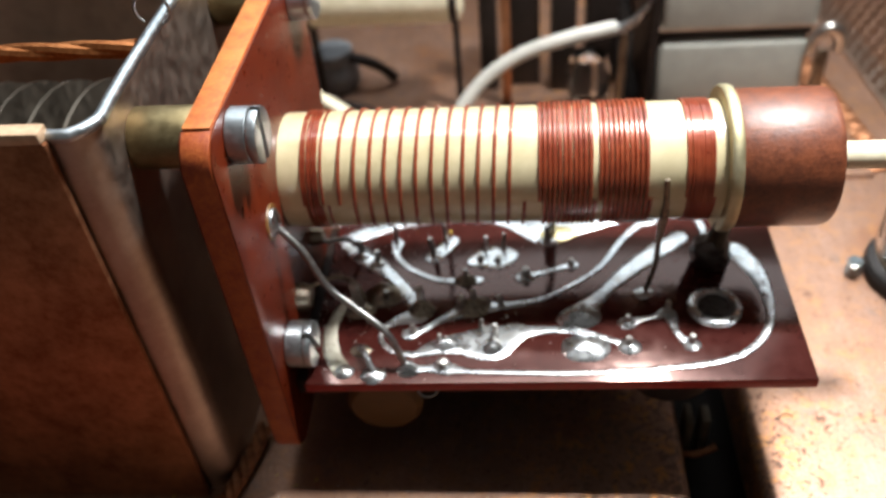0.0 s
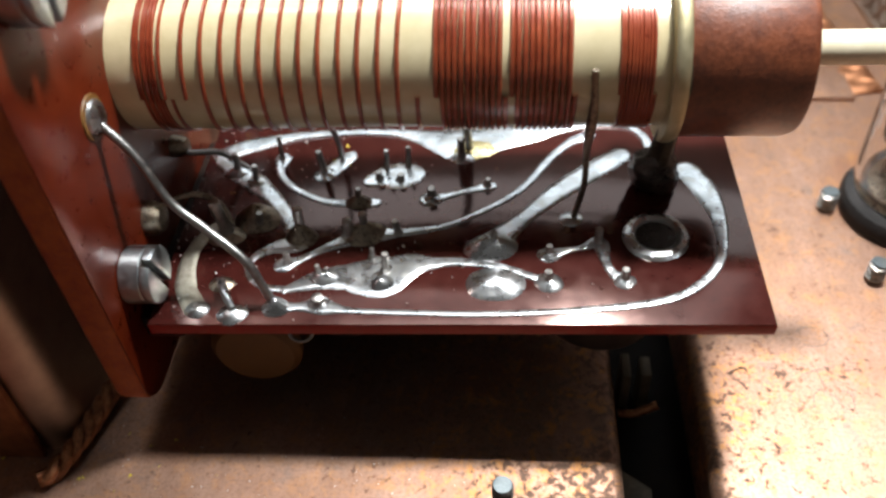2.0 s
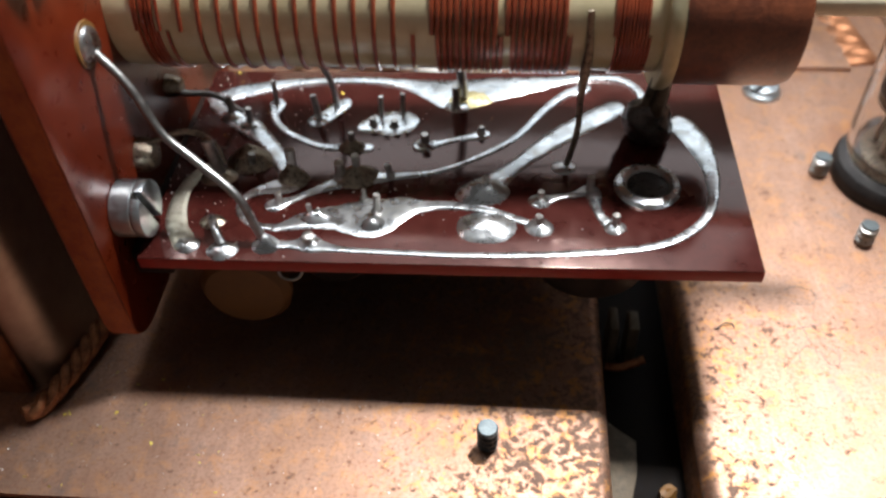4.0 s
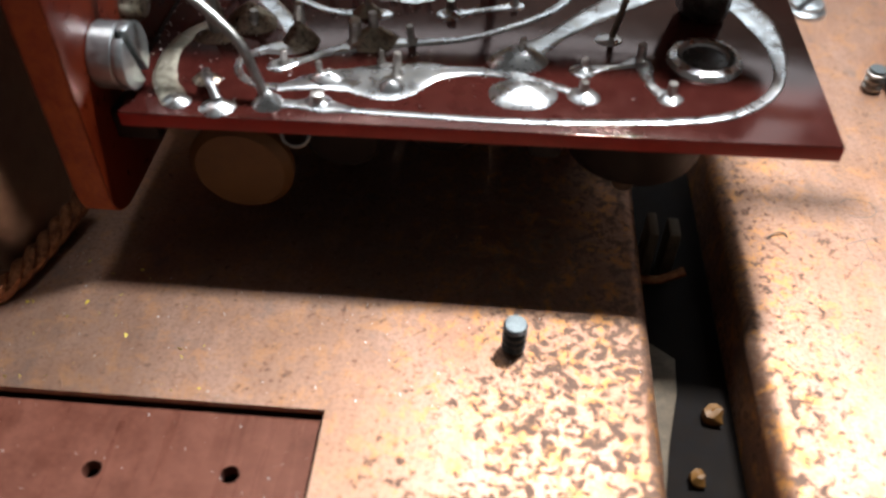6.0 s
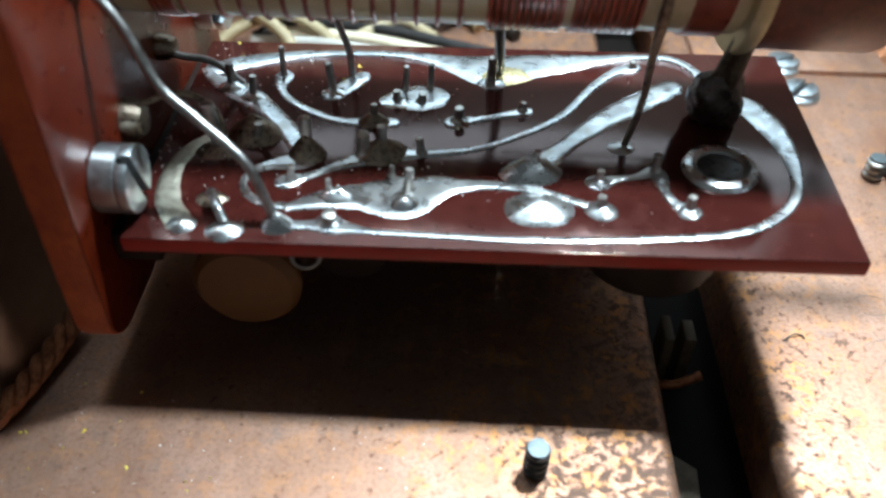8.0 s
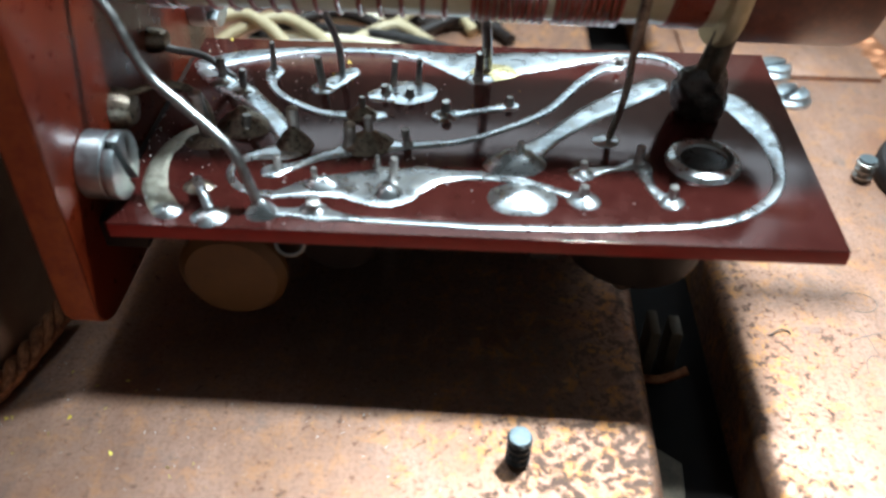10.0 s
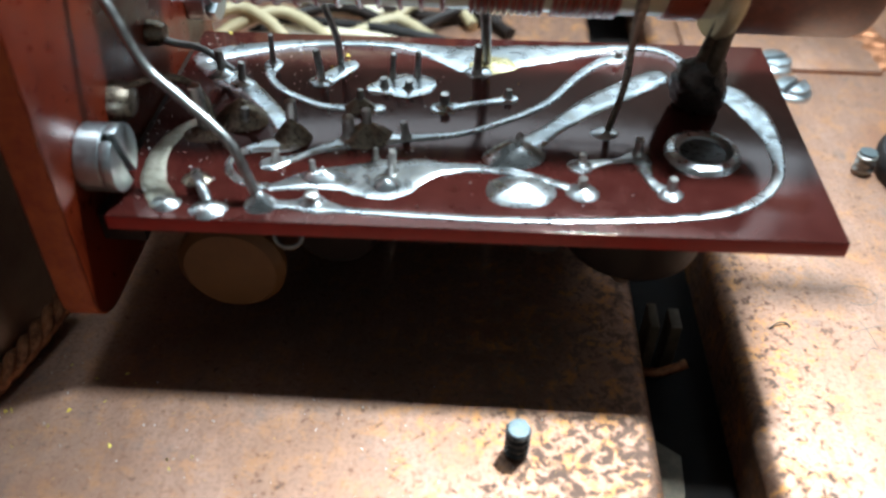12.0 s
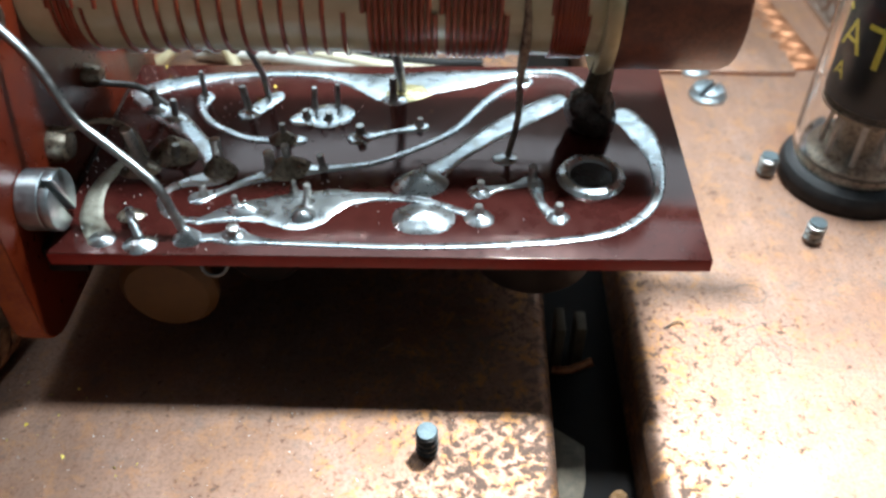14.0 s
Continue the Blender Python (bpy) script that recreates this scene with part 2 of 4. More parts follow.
def thing(name, label, category, at=(0, 0, 0), group="", kind="", turn=(0, 0, 0)):
    ob = new(name)
    ob.empty_display_size = 0.005
    ob.matrix_basis = pose(at[0] / 1000, at[1] / 1000, at[2] / 1000, *turn)
    return tagged(ob, label, category, group, kind)


def box(bm, x0, x1, y0, y1, z0, z1, bev=0.0, seg=2):
    made = bmesh.ops.create_cube(bm, size=1.0)
    bmesh.ops.transform(bm, verts=made["verts"], matrix=Matrix.LocRotScale(((x0 + x1) / 2, (y0 + y1) / 2, (z0 + z1) / 2), None, (x1 - x0, y1 - y0, z1 - z0)))
    if bev:
        es = list({e for v in made["verts"] for e in v.link_edges})
        bmesh.ops.bevel(bm, geom=es, offset=bev, segments=seg, profile=0.5, affect="EDGES")
    return bm


def B():
    return bmesh.new()


def lathe(bm, profile, m=Matrix(), n=28):
    """Turns a profile of (radius, height) round z."""
    rings = []
    for r, h in profile:
        rings.append([bm.verts.new(m @ Vector((r * math.cos(2 * math.pi * k / n), r * math.sin(2 * math.pi * k / n), h))) for k in range(n)])
    for a, b in zip(rings, rings[1:]):
        for k in range(n):
            bm.faces.new((a[k], a[(k + 1) % n], b[(k + 1) % n], b[k]))
    bm.faces.new(rings[0][::-1])
    bm.faces.new(rings[-1])
    return bm


def spline(pts, step=6):
    """Points on a smooth line through pts."""
    pts = [Vector(p) for p in pts]
    ext = [pts[0] * 2 - pts[1], *pts, pts[-1] * 2 - pts[-2]]
    out = []
    for a, b, c, d in zip(ext, ext[1:], ext[2:], ext[3:]):
        for k in range(step):
            t = k / step
            out.append(0.5 * ((2 * b) + (c - a) * t + (2 * a - 5 * b + 4 * c - d) * t * t + (3 * b - a - 3 * c + d) * t ** 3))
    return out + [pts[-1]]


def tube(bm, pts, r, n=10, step=6, taper=None):
    line = spline(pts, step)
    rings, up = [], Vector((0.13, 0.21, 0.97))
    for i, p in enumerate(line):
        d = (line[min(i + 1, len(line) - 1)] - line[max(i - 1, 0)]).normalized()
        s = d.cross(up)
        s = s.normalized() if s.length > 1e-3 else d.orthogonal().normalized()
        u = s.cross(d)
        rr = r * (taper(i / (len(line) - 1)) if taper else 1)
        rings.append([bm.verts.new(p + rr * (math.cos(2 * math.pi * k / n) * s + math.sin(2 * math.pi * k / n) * u)) for k in range(n)])
    for a, b in zip(rings, rings[1:]):
        for k in range(n):
            bm.faces.new((a[k], b[k], b[(k + 1) % n], a[(k + 1) % n]))
    bm.faces.new(rings[0])
    bm.faces.new(rings[-1][::-1])
    return bm


def ribbon(bm, pts, high=0.24, step=7):
    """A solder run on the board: a domed strip along points (x, y, width) that ends round."""
    line = spline([(x, y, w) for x, y, w in pts], step)
    a, z = line[0], line[-1]
    d0, d1 = (line[1] - a).xy.normalized(), (z - line[-2]).xy.normalized()
    head = [(a.xy - d0 * a.z / 2 * math.cos(k), a.z * math.sin(k)) for k in (0.15, 0.5, 0.9, 1.3)]
    tail = [(z.xy + d1 * z.z / 2 * math.cos(k), z.z * math.sin(k)) for k in (1.3, 0.9, 0.5, 0.15)]
    row = head + [(p.xy, p.z) for p in line] + tail
    rings = []
    for i, (p, w) in enumerate(row):
        d = (row[min(i + 1, len(row) - 1)][0] - row[max(i - 1, 0)][0]).normalized()
        s = Vector((-d.y, d.x))
        wob = 1 + 0.10 * noise.noise(Vector((p.x * 0.7, p.y * 0.7, 3.0)))
        h = min(high, w * 0.22) * (1 + 0.35 * noise.noise(Vector((p.x * 0.9, p.y * 0.9, 9.0))))
        ring = []
        for k in range(9):
            u = -1 + k / 4
            q = p + s * (u * w / 2 * wob)
            ring.append(bm.verts.new((q.x, q.y, h * (1 - abs(u) ** 5) + (0.04 if 0 < k < 8 else -0.05))))
        rings.append(ring)
    for a, b in zip(rings, rings[1:]):
        for k in range(8):
            bm.faces.new((a[k], b[k], b[k + 1], a[k + 1]))
    return bm


def mound(bm, x, y, rx, ry, h, turn=0.0, sharp=1.6, n=24):
    """A blob of solder: an uneven dome, flat below."""
    c, s = math.cos(radians(turn)), math.sin(radians(turn))
    rings = []
    for j in range(8):
        f = 1 - j / 8
        ring = []
        for k in range(n):
            a = 2 * math.pi * k / n
            wob = 1 + 0.10 * noise.noise(Vector((x + math.cos(a) * 1.1, y + math.sin(a) * 1.1, 1.7)))
            u, v = rx * f * wob * math.cos(a), ry * f * wob * math.sin(a)
            hh = h * (1 - f ** sharp)
            hh *= 1 + 0.15 * noise.noise(Vector((x + u, y + v, 5.0)))
            ring.append(bm.verts.new((x + u * c - v * s, y + u * s + v * c, hh - (0.05 if j == 0 else 0))))
        rings.append(ring)
    for a, b in zip(rings, rings[1:]):
        for k in range(n):
            bm.faces.new((a[k], a[(k + 1) % n], b[(k + 1) % n], b[k]))
    bm.faces.new(rings[-1])
    return bm


def prism(bm, outline, axis, lo, hi, bev=0.0):
    """An outline of pairs pushed along an axis from lo to hi."""
    def at(a, b, c):
        return {"x": (c, a, b), "y": (a, c, b), "z": (a, b, c)}[axis]
    low = [bm.verts.new(at(a, b, lo)) for a, b in outline]
    top = [bm.verts.new(at(a, b, hi)) for a, b in outline]
    n = len(outline)
    fs = [bm.faces.new(low), bm.faces.new(top)] + [bm.faces.new((low[k], low[(k + 1) % n], top[(k + 1) % n], top[k])) for k in range(n)]
    bmesh.ops.recalc_face_normals(bm, faces=fs)
    if bev:
        bmesh.ops.bevel(bm, geom=[e for f in fs[:2] for e in f.edges], offset=bev, segments=2, profile=0.5, affect="EDGES")
    return bm


def rounded(x0, x1, y0, y1, r, n=5):
    pts = []
    for cx, cy, a0 in ((x1 - r, y1 - r, 0), (x0 + r, y1 - r, 90), (x0 + r, y0 + r, 180), (x1 - r, y0 + r, 270)):
        for k in range(n + 1):
            a = radians(a0 + 90 * k / n)
            pts.append((cx + r * math.cos(a), cy + r * math.sin(a)))
    return pts


def pierced(bm, outline, holes, z0, z1):
    """A flat sheet with round holes (x, y, radius) right through it."""
    loops = [outline] + [[(x + r * math.cos(2 * math.pi * k / 20), y + r * math.sin(2 * math.pi * k / 20)) for k in range(20)] for x, y, r in holes]
    edges = []
    for loop in loops:
        vs = [bm.verts.new((x, y, z1)) for x, y in loop]
        edges += [bm.edges.new((vs[k], vs[(k + 1) % len(vs)])) for k in range(len(vs))]
    bmesh.ops.triangle_fill(bm, edges=edges, use_beauty=True, use_dissolve=False)
    made = bmesh.ops.extrude_face_region(bm, geom=bm.faces[:])
    bmesh.ops.translate(bm, vec=(0, 0, z0 - z1), verts=[v for v in made["geom"] if isinstance(v, bmesh.types.BMVert)])
    bmesh.ops.recalc_face_normals(bm, faces=bm.faces[:])
    return bm


ALONG_X = Matrix.Rotation(radians(90), 4, "Y")

# ---- chassis ----
chassis = thing("floor", "aged copper chassis plates with brown spots", "chassis", kind="structure")
bm = B()
right_edge = [(41.3 - 2.0 + 2.0 * math.sin(radians(a)), -2.0 + 2.0 * math.cos(radians(a))) for a in range(0, 91, 15)]
prism(bm, [(2.2, 0), *right_edge, (41.3, -26), (40.3, -26), (40.3, -2), (39.3, -1.0), (2.2, -1.0)], "y", -60, 330)
part("floor_plate", bm, M_COPPER, chassis)
part("floor_plate", box(B(), -220, 2.2, 67, 330, -1.0, 0), M_COPPER, chassis)
bm = B()
left_edge = [(53.6 + 2.4 - 2.4 * math.sin(radians(a)), -2.4 + 2.4 * math.cos(radians(a))) for a in range(90, -1, -15)]
prism(bm, [*left_edge, (330, 0), (330, -1.0), (56, -1.0), (54.8, -2.4), (54.8, -26), (53.6, -26)], "y", -60, 330)
part("floor_plate", bm, M_COPPER, chassis)
# The channel's shadow is put into this bottom's near-black colour.
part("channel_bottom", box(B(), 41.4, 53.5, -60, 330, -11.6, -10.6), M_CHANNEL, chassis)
# Paler strip stands in for the lamplit part of the channel bottom.
part("channel_lit_strip", prism(B(), [(41.5, -60), (42.6, 60), (44.6, 72), (46.4, 80), (46.8, 86), (41.5, 90)], "z", -10.6, -9.9, 0.2), M_LIT_TAB, chassis, "paler strip standing in for lit part of channel bottom")
# Unseen sheet, added to stop room light showing through the panel gap.
part("under_blocker", box(B(), -220, 330, -60, 330, -29, -28), M_DARK, chassis)

panel = thing("phenolic_panel", "dark brown phenolic panel with drilled holes set in chassis", "panel")
part("sheet", pierced(B(), [(-220, -60), (1.6, -60), (1.6, 66.4), (-220, 66.4)], [(-22.6, 58.0, 1.1), (-7.1, 58.6, 1.1), (-38.1, 57.4, 1.1)], -3.2, -1.4), M_PANEL, panel, smooth=False)

# ---- printed board ----
board = thing("circuit_board", "maroon printed circuit board with shiny solder traces", "circuit board", at=(0.6, 0.6, 23.05), turn=(0.72, -0.70, 0))
part("core", box(B(), -24.9, 58.4, 89.4, 133.2, -2.0, -0.12, 0.12), M_CORE, board, "bright red cut edge")
part("lacquer", box(B(), -24.85, 58.35, 89.45, 133.15, -2.06, -1.9, 0.03), M_BOARD, board, "dark maroon lacquered face")
part("lacquer", box(B(), -24.85, 58.35, 89.45, 133.15, -0.2, 0, 0.06), M_BOARD, board, "dark maroon lacquered face")
RUNS = {
    "front": [(-7.6, 92.4, 2.8), (-4.8, 92.5, 1.6), (-1.8, 92.6, 3.0), (1.5, 92.0, 1.5), (4, 91.7, 1.0), (11.4, 91.4, 1.0), (21.5, 91.2, 1.0), (33.5, 91.9, 1.1), (42.9, 93.1, 1.2), (47.9, 95, 1.4), (51.9, 98.7, 1.5), (53.8, 103.2, 1.6), (54.3, 109.3, 2.6), (53.2, 115.5, 4.2), (51.4, 119.6, 4.2)],
    "arc": [(-18.9, 92.2, 3.2), (-21.4, 96.5, 3.2), (-22.2, 102.0, 2.6), (-21.0, 106.6, 2.2), (-18.6, 109.4, 2.0)],
    "island": [(-6.9, 95.6, 1.4), (-2.5, 97.4, 3.8), (1.2, 98.0, 5.0), (6.2, 98.2, 8.2), (10.5, 100.2, 4.8), (13.5, 100.6, 2.6), (17, 100.8, 1.8), (22.9, 99.8, 1.3), (27.1, 98, 1.3), (29.5, 96.8, 1.8)],
    "left": [(-22.5, 123.2, 2.2), (-18.5, 120.2, 3.8), (-15, 117.4, 3.6), (-11.1, 113, 3.0), (-7.6, 107.6, 3.2), (-6.6, 105.0, 4.2), (-10.5, 103.6, 2.2), (-12.7, 101.6, 1.2), (-12.9, 99, 1.2), (-10.6, 96.4, 1.2), (-6.8, 95.6, 1.3)],
    "middle": [(-8.0, 100.3, 3.0), (-5.4, 101.6, 1.4), (-2.4, 103.6, 1.5), (1.8, 105.9, 3.6), (5, 106.5, 3.2), (8, 106.7, 1.8), (14.6, 107.9, 1.0), (20.7, 111.4, 1.1), (26.1, 116, 1.3), (30.8, 123.3, 1.5), (34.2, 127.2, 1.8), (36.9, 128.6, 2.6)],
    "fat": [(22.6, 105.2, 4.5), (26.1, 109.2, 2.8), (29, 112.5, 3.2), (32.5, 116.1, 4.0), (37.2, 120.1, 4.2), (41.4, 123.4, 3.8)],
    "dumbbell": [(12.3, 113.8, 3.6), (15.0, 114.6, 1.3), (18.5, 115.8, 1.2), (21, 116.6, 2.6)],
    "square": [(3.2, 118.4, 3.6), (4.8, 119.0, 5.4), (6.8, 119.3, 6.4), (8.0, 119.5, 6.2)],
    "hook": [(-12.4, 123.9, 2.8), (-12.2, 120.6, 1.4), (-9.5, 116.9, 1.3), (-4, 113.6, 1.4), (0.5, 113.2, 2.0), (3.5, 113.2, 2.6)],
    "tab": [(-5.0, 119.8, 3.4), (-3.6, 121.4, 3.0), (-1.6, 124.2, 2.8)],
    "rear": [(-22.6, 125.4, 3.6), (-19, 127.4, 3.8), (-14, 129.0, 2.8), (-9, 130.1, 1.9), (1, 130.6, 1.6), (7.4, 129.8, 2.6), (12.5, 128.2, 5.6), (17, 127.0, 8.6), (22, 128.4, 6.6), (27, 129.5, 5.0), (33, 130.9, 2.6), (38, 131.6, 1.6), (42.8, 131.3, 1.6), (45.6, 128.4, 1.6), (46.3, 124.5, 1.6)],
    "elbow": [(29.7, 101.9, 3.0), (32.2, 102.8, 1.2), (34.5, 103.4, 1.1), (36.9, 104.3, 2.6), (37.5, 101, 1.6), (38.2, 98.8, 1.5), (39.8, 97.0, 3.0)],
}
for key, pts in RUNS.items():
    if key == "arc":
        part("solder_trace", ribbon(B(), pts), M_ROSIN, board, "dull trace under yellowish rosin")
    else:
        part("solder_trace", ribbon(B(), pts), M_SOLDER, board)
for x, y, rx, ry, h, turn in ((22.2, 96.6, 4.3, 3.2, 1.3, 0), (29.6, 96.8, 2.1, 1.9, 0.8, 0), (21.6, 103.6, 3.9, 2.9, 2.2, 10), (33.2, 109.3, 1.9, 1.7, 0.5, 0), (-7.6, 92.4, 2.0, 1.8, 1.8, 0), (-1.8, 93.0, 1.8, 1.6, 1.0, 0), (-18.6, 92.0, 1.9, 1.6, 0.8, 0), (-13.4, 91.2, 2.3, 1.9, 0.9, 0), (12.5, 113.9, 1.7, 1.6, 0.8, 0), (-1.6, 97.8, 2.6, 1.9, 1.3, 10), (29.7, 102.0, 1.7, 1.5, 0.8, 0), (39.8, 97.0, 1.6, 1.4, 0.8, 0), (6.6, 96.6, 2.0, 1.6, 1.3, 20), (-4.6, 120.2, 1.8, 1.5, 0.7, 0), (-19.0, 120.6, 2.2, 1.9, 1.0, 0), (-15.6, 118.2, 2.0, 1.7, 0.9, 0), (16.8, 123.6, 2.2, 1.6, 0.7, 0)):
    part("solder_joint", mound(B(), x, y, rx, ry, h, turn), M_SOLDER, board)
for x, y, rx, ry, h, turn in ((3.0, 106.4, 3.6, 2.4, 2.4, 15), (-6.3, 105.8, 2.5, 2.1, 3.0, 0), (-13.7, 109.9, 3.6, 3.2, 2.8, 0), (-17.6, 106.2, 2.9, 2.2, 1.0, 0), (1.4, 113.2, 2.4, 1.5, 1.7, 0), (-16.2, 96.7, 1.9, 1.6, 0.8, 0)):
    part("solder_joint", mound(B(), x, y, rx, ry, h, turn, 1.45), M_DULL, board, "dull brownish solder joint")
part("rosin_pool", mound(B(), 18.6, 125.6, 4.4, 2.6, 0.62, 12), M_POOL, board, "yellow rosin over solder")
part("wire_link", tube(B(), [(-16.2, 96.7, 0.6), (-15.6, 95.6, 1.8), (-14.4, 93.2, 2.0), (-13.4, 91.6, 0.8)], 0.6, 10), M_SOLDER, board)
PINS = [(-1.8, 93.0, 1.7, 0.85), (29.6, 97.0, 2.0, 0.6), (39.9, 97.2, 2.2, 0.6), (36.9, 104.5, 2.8, 0.55), (29.8, 102.1, 1.8, 0.5), (12.5, 114.2, 2.2, 0.65), (20.9, 116.8, 1.4, 0.5), (4.0, 118.6, 1.6, 0.55), (7.3, 118.2, 1.6, 0.55), (4.8, 121.2, 4.0, 0.42), (8.3, 121.5, 4.0, 0.42), (16.6, 123.2, 4.6, 0.62), (-4.9, 120.2, 4.6, 0.55), (-12.5, 124.0, 4.6, 0.42), (21.8, 103.8, 3.4, 0.45), (6.8, 99.2, 3.4, 0.5), (4.6, 102.0, 1.6, 0.35), (8.0, 106.6, 2.6, 0.5), (3.2, 106.8, 4.2, 0.6), (0.8, 105.8, 3.8, 0.75), (-6.3, 106.0, 5.2, 0.75), (-17.4, 106.6, 7.2, 0.85), (-12.9, 108.2, 2.8, 0.55), (1.4, 113.2, 2.8, 0.5), (-18.6, 92.0, 1.0, 0.45), (-2.4, 98.2, 2.4, 0.4), (-19.0, 120.8, 3.6, 0.6), (-15.7, 118.4, 3.4, 0.5), (-7.4, 100.6, 2.0, 0.5), (36.9, 128.6, 1.2, 0.5)]
for x, y, h, r in PINS:
    lean = Matrix.Translation((x, y, 0)) @ Matrix.Rotation(random.uniform(-0.12, 0.12), 4, "X") @ Matrix.Rotation(random.uniform(-0.12, 0.12), 4, "Y")
    part("pin", lathe(B(), [(r * 1.7, 0.1), (r * 1.1, 0.6), (r, h * 0.5), (r, h - 0.1), (r * 0.8, h)], lean, 12), M_PIN, board)

# eyelet with its burnt strap up to the coil
ring = B()
lathe(ring, [(3.1, 0.1), (4.7, 0.05), (4.4, 0.7), (3.6, 1.0), (3.0, 0.7), (2.8, 0.15)], Matrix.Translation((44.9, 105.3, 0)), 32)
eyelet = part("eyelet", ring, M_SOLDER, board)
part("eyelet_core", lathe(B(), [(2.95, 0.1), (2.9, 0.35), (1.0, 0.25), (0.4, 0.2)], Matrix.Translation((44.9, 105.3, 0)), 24), M_BLACK, eyelet, "burnt black flux in eyelet")

# components hanging under the board
def under_disc(name, label, x, y, z, r, thick, material):
    t = thing(name, label, "capacitor", at=(x, y, z))
    m = Matrix.Rotation(radians(90), 4, "X")
    body = part("body", lathe(B(), [(r * 0.3, -thick / 2), (r * 0.85, -thick * 0.42), (r, -thick * 0.15), (r, thick * 0.15), (r * 0.85, thick * 0.42), (r * 0.3, thick / 2)], m, 32), material, t)
    for s in (-1, 1):
        part("lead", tube(B(), [(s * r * 0.45, 0, r * 0.8), (s * r * 0.5, 0, r + 2), (s * r * 0.5, 0, 21.6 - z)], 0.35, 8), M_WIRE, body)


# Unseen bar, added to stop light leaking between board and red plate.
bar = thing("board_gap_blocker", "added dark bar blocking light between board and red plate", "bracket")
part("bar", box(B(), -26.9, -21.5, 93, 133, 17.5, 21.6, 0.4), M_DARK, bar)
under_disc("disc_capacitor", "ochre ceramic disc capacitor hanging under board", -12.5, 95.5, 12.5, 6.8, 4.0, M_DISC)
under_disc("disc_capacitor", "dark brown disc capacitor hanging under board", 0.0, 101, 14.5, 5.5, 3.5, M_DARK)
under_disc("disc_capacitor", "dark brown disc capacitor hanging under board", 12.5, 108, 13.0, 6.0, 4.5, M_DARK)
# Row at y 126-127 is added to block light from behind the board.
for x, y, w, d, h, m, lab in ((-16, 126, 13, 8, 20, M_RUBBER, "black block added under board to stop light"), (-2, 127, 14, 8, 20.4, M_DARK, "dark brown block added under board to stop light"), (12.5, 127, 14, 8, 20, M_RUBBER, "black block added under board to stop light"), (26, 126, 12, 9, 20.4, M_DARK, "dark brown block added under board to stop light"), (36.5, 126, 8, 9, 20, M_RUBBER, "black block added under board to stop light"), (20, 101.5, 6.5, 5, 6, M_CREAM, "tan ceramic block hanging under board"), (26.5, 100, 4.5, 4, 8, M_RUBBER, "small black part hanging under board")):
    t = thing("under_part", lab, "capacitor", at=(x, y, 21.8 - h))
    body = part("body", box(B(), -w / 2, w / 2, -d / 2, d / 2, 0, h - 1, 1.2, 3), m, t)
    for s_ in (-1, 1):
        part("lead", tube(B(), [(s_ * w * 0.3, 0, h - 1.5), (s_ * w * 0.3, 0, h - 0.6), (s_ * w * 0.3, 0, h - 0.1)], 0.35, 8), M_WIRE, body)
trim = thing("trimmer_capacitor", "black round trimmer hanging under board", "capacitor", at=(38, 103, 12.5))
part("body", lathe(B(), [(5, 0), (8.6, 1.2), (9.0, 2.4), (9.0, 8.4), (4, 9.0)], Matrix(), 32), M_DARK, trim)
part("shaft", lathe(B(), [(1.4, -6), (1.6, -5.6), (1.6, 0.4)], Matrix(), 16), M_STEEL, trim)

wire_x = -3.8
tagged(part("wire_tail", tube(B(), [(wire_x - 1.6, 92.5, 22.6), (wire_x - 1.5, 91.0, 20.6), (wire_x, 90.6, 19.9), (wire_x + 1.5, 91.0, 20.6), (wire_x + 1.6, 92.5, 22.6)], 0.25, 8), M_WIRE), "small bent wire tail hanging under board edge", "wire")
tabs = thing("channel_tab", "dull metal tabs standing inside channel", "tab", at=(44.6, 104, -10.6))
part("tab", box(B(), -1.9, -0.5, -4.4, 0.4, 0, 11, 0.3), M_LIT_TAB, tabs)
part("tab", box(B(), 1.2, 2.9, -3.4, 0.6, 0, 10, 0.3), M_LIT_TAB, tabs)
part("crossbar", tube(B(), [(-2.0, -6.0, 3.4), (0.6, -6.4, 4.0), (4.0, -5.6, 5.2)], 0.7, 10), M_RUST, tabs)

# ---- coil ----
AX_Y, AX_Z = 117.8, 48.1
coil = thing("tuning_coil", "cream coil former wound with red enamelled wire", "coil", at=(0, AX_Y, AX_Z))
former = part("former", lathe(B(), [(7.5, -27.0), (9.75, -27.0), (9.8, -26.4), (9.8, 46.0), (8, 46.0)], ALONG_X, 64), M_FORMER, coil)


def winding(x0, x1, turns, r, name="winding", slack=0.0):
    bm, n = B(), 40 * turns
    line = []
    for k in range(n + 1):
        a = 2 * math.pi * k / 40
        x = x0 + (x1 - x0) * k / n + slack * noise.noise(Vector((k * 0.03, x0, 0)))
        line.append(Vector((x, -9.8 * math.cos(a) - r * 0.6 * math.cos(a), (9.8 + r * 0.6) * math.sin(a))))
    rings = []
    for i, p in enumerate(line):
        d = (line[min(i + 1, n)] - line[max(i - 1, 0)]).normalized()
        out = Vector((0, p.y, p.z)).normalized()
        s = d.cross(out)
        rings.append([bm.verts.new(p + r * (math.cos(q) * s + math.sin(q) * out)) for q in (0, 1.05, 2.09, 3.14, 4.19, 5.24)])
    for a, b in zip(rings, rings[1:]):
        for k in range(6):
            bm.faces.new((a[k], b[k], b[(k + 1) % 6], a[(k + 1) % 6]))
    return part(name, bm, M_ENAMEL, former)


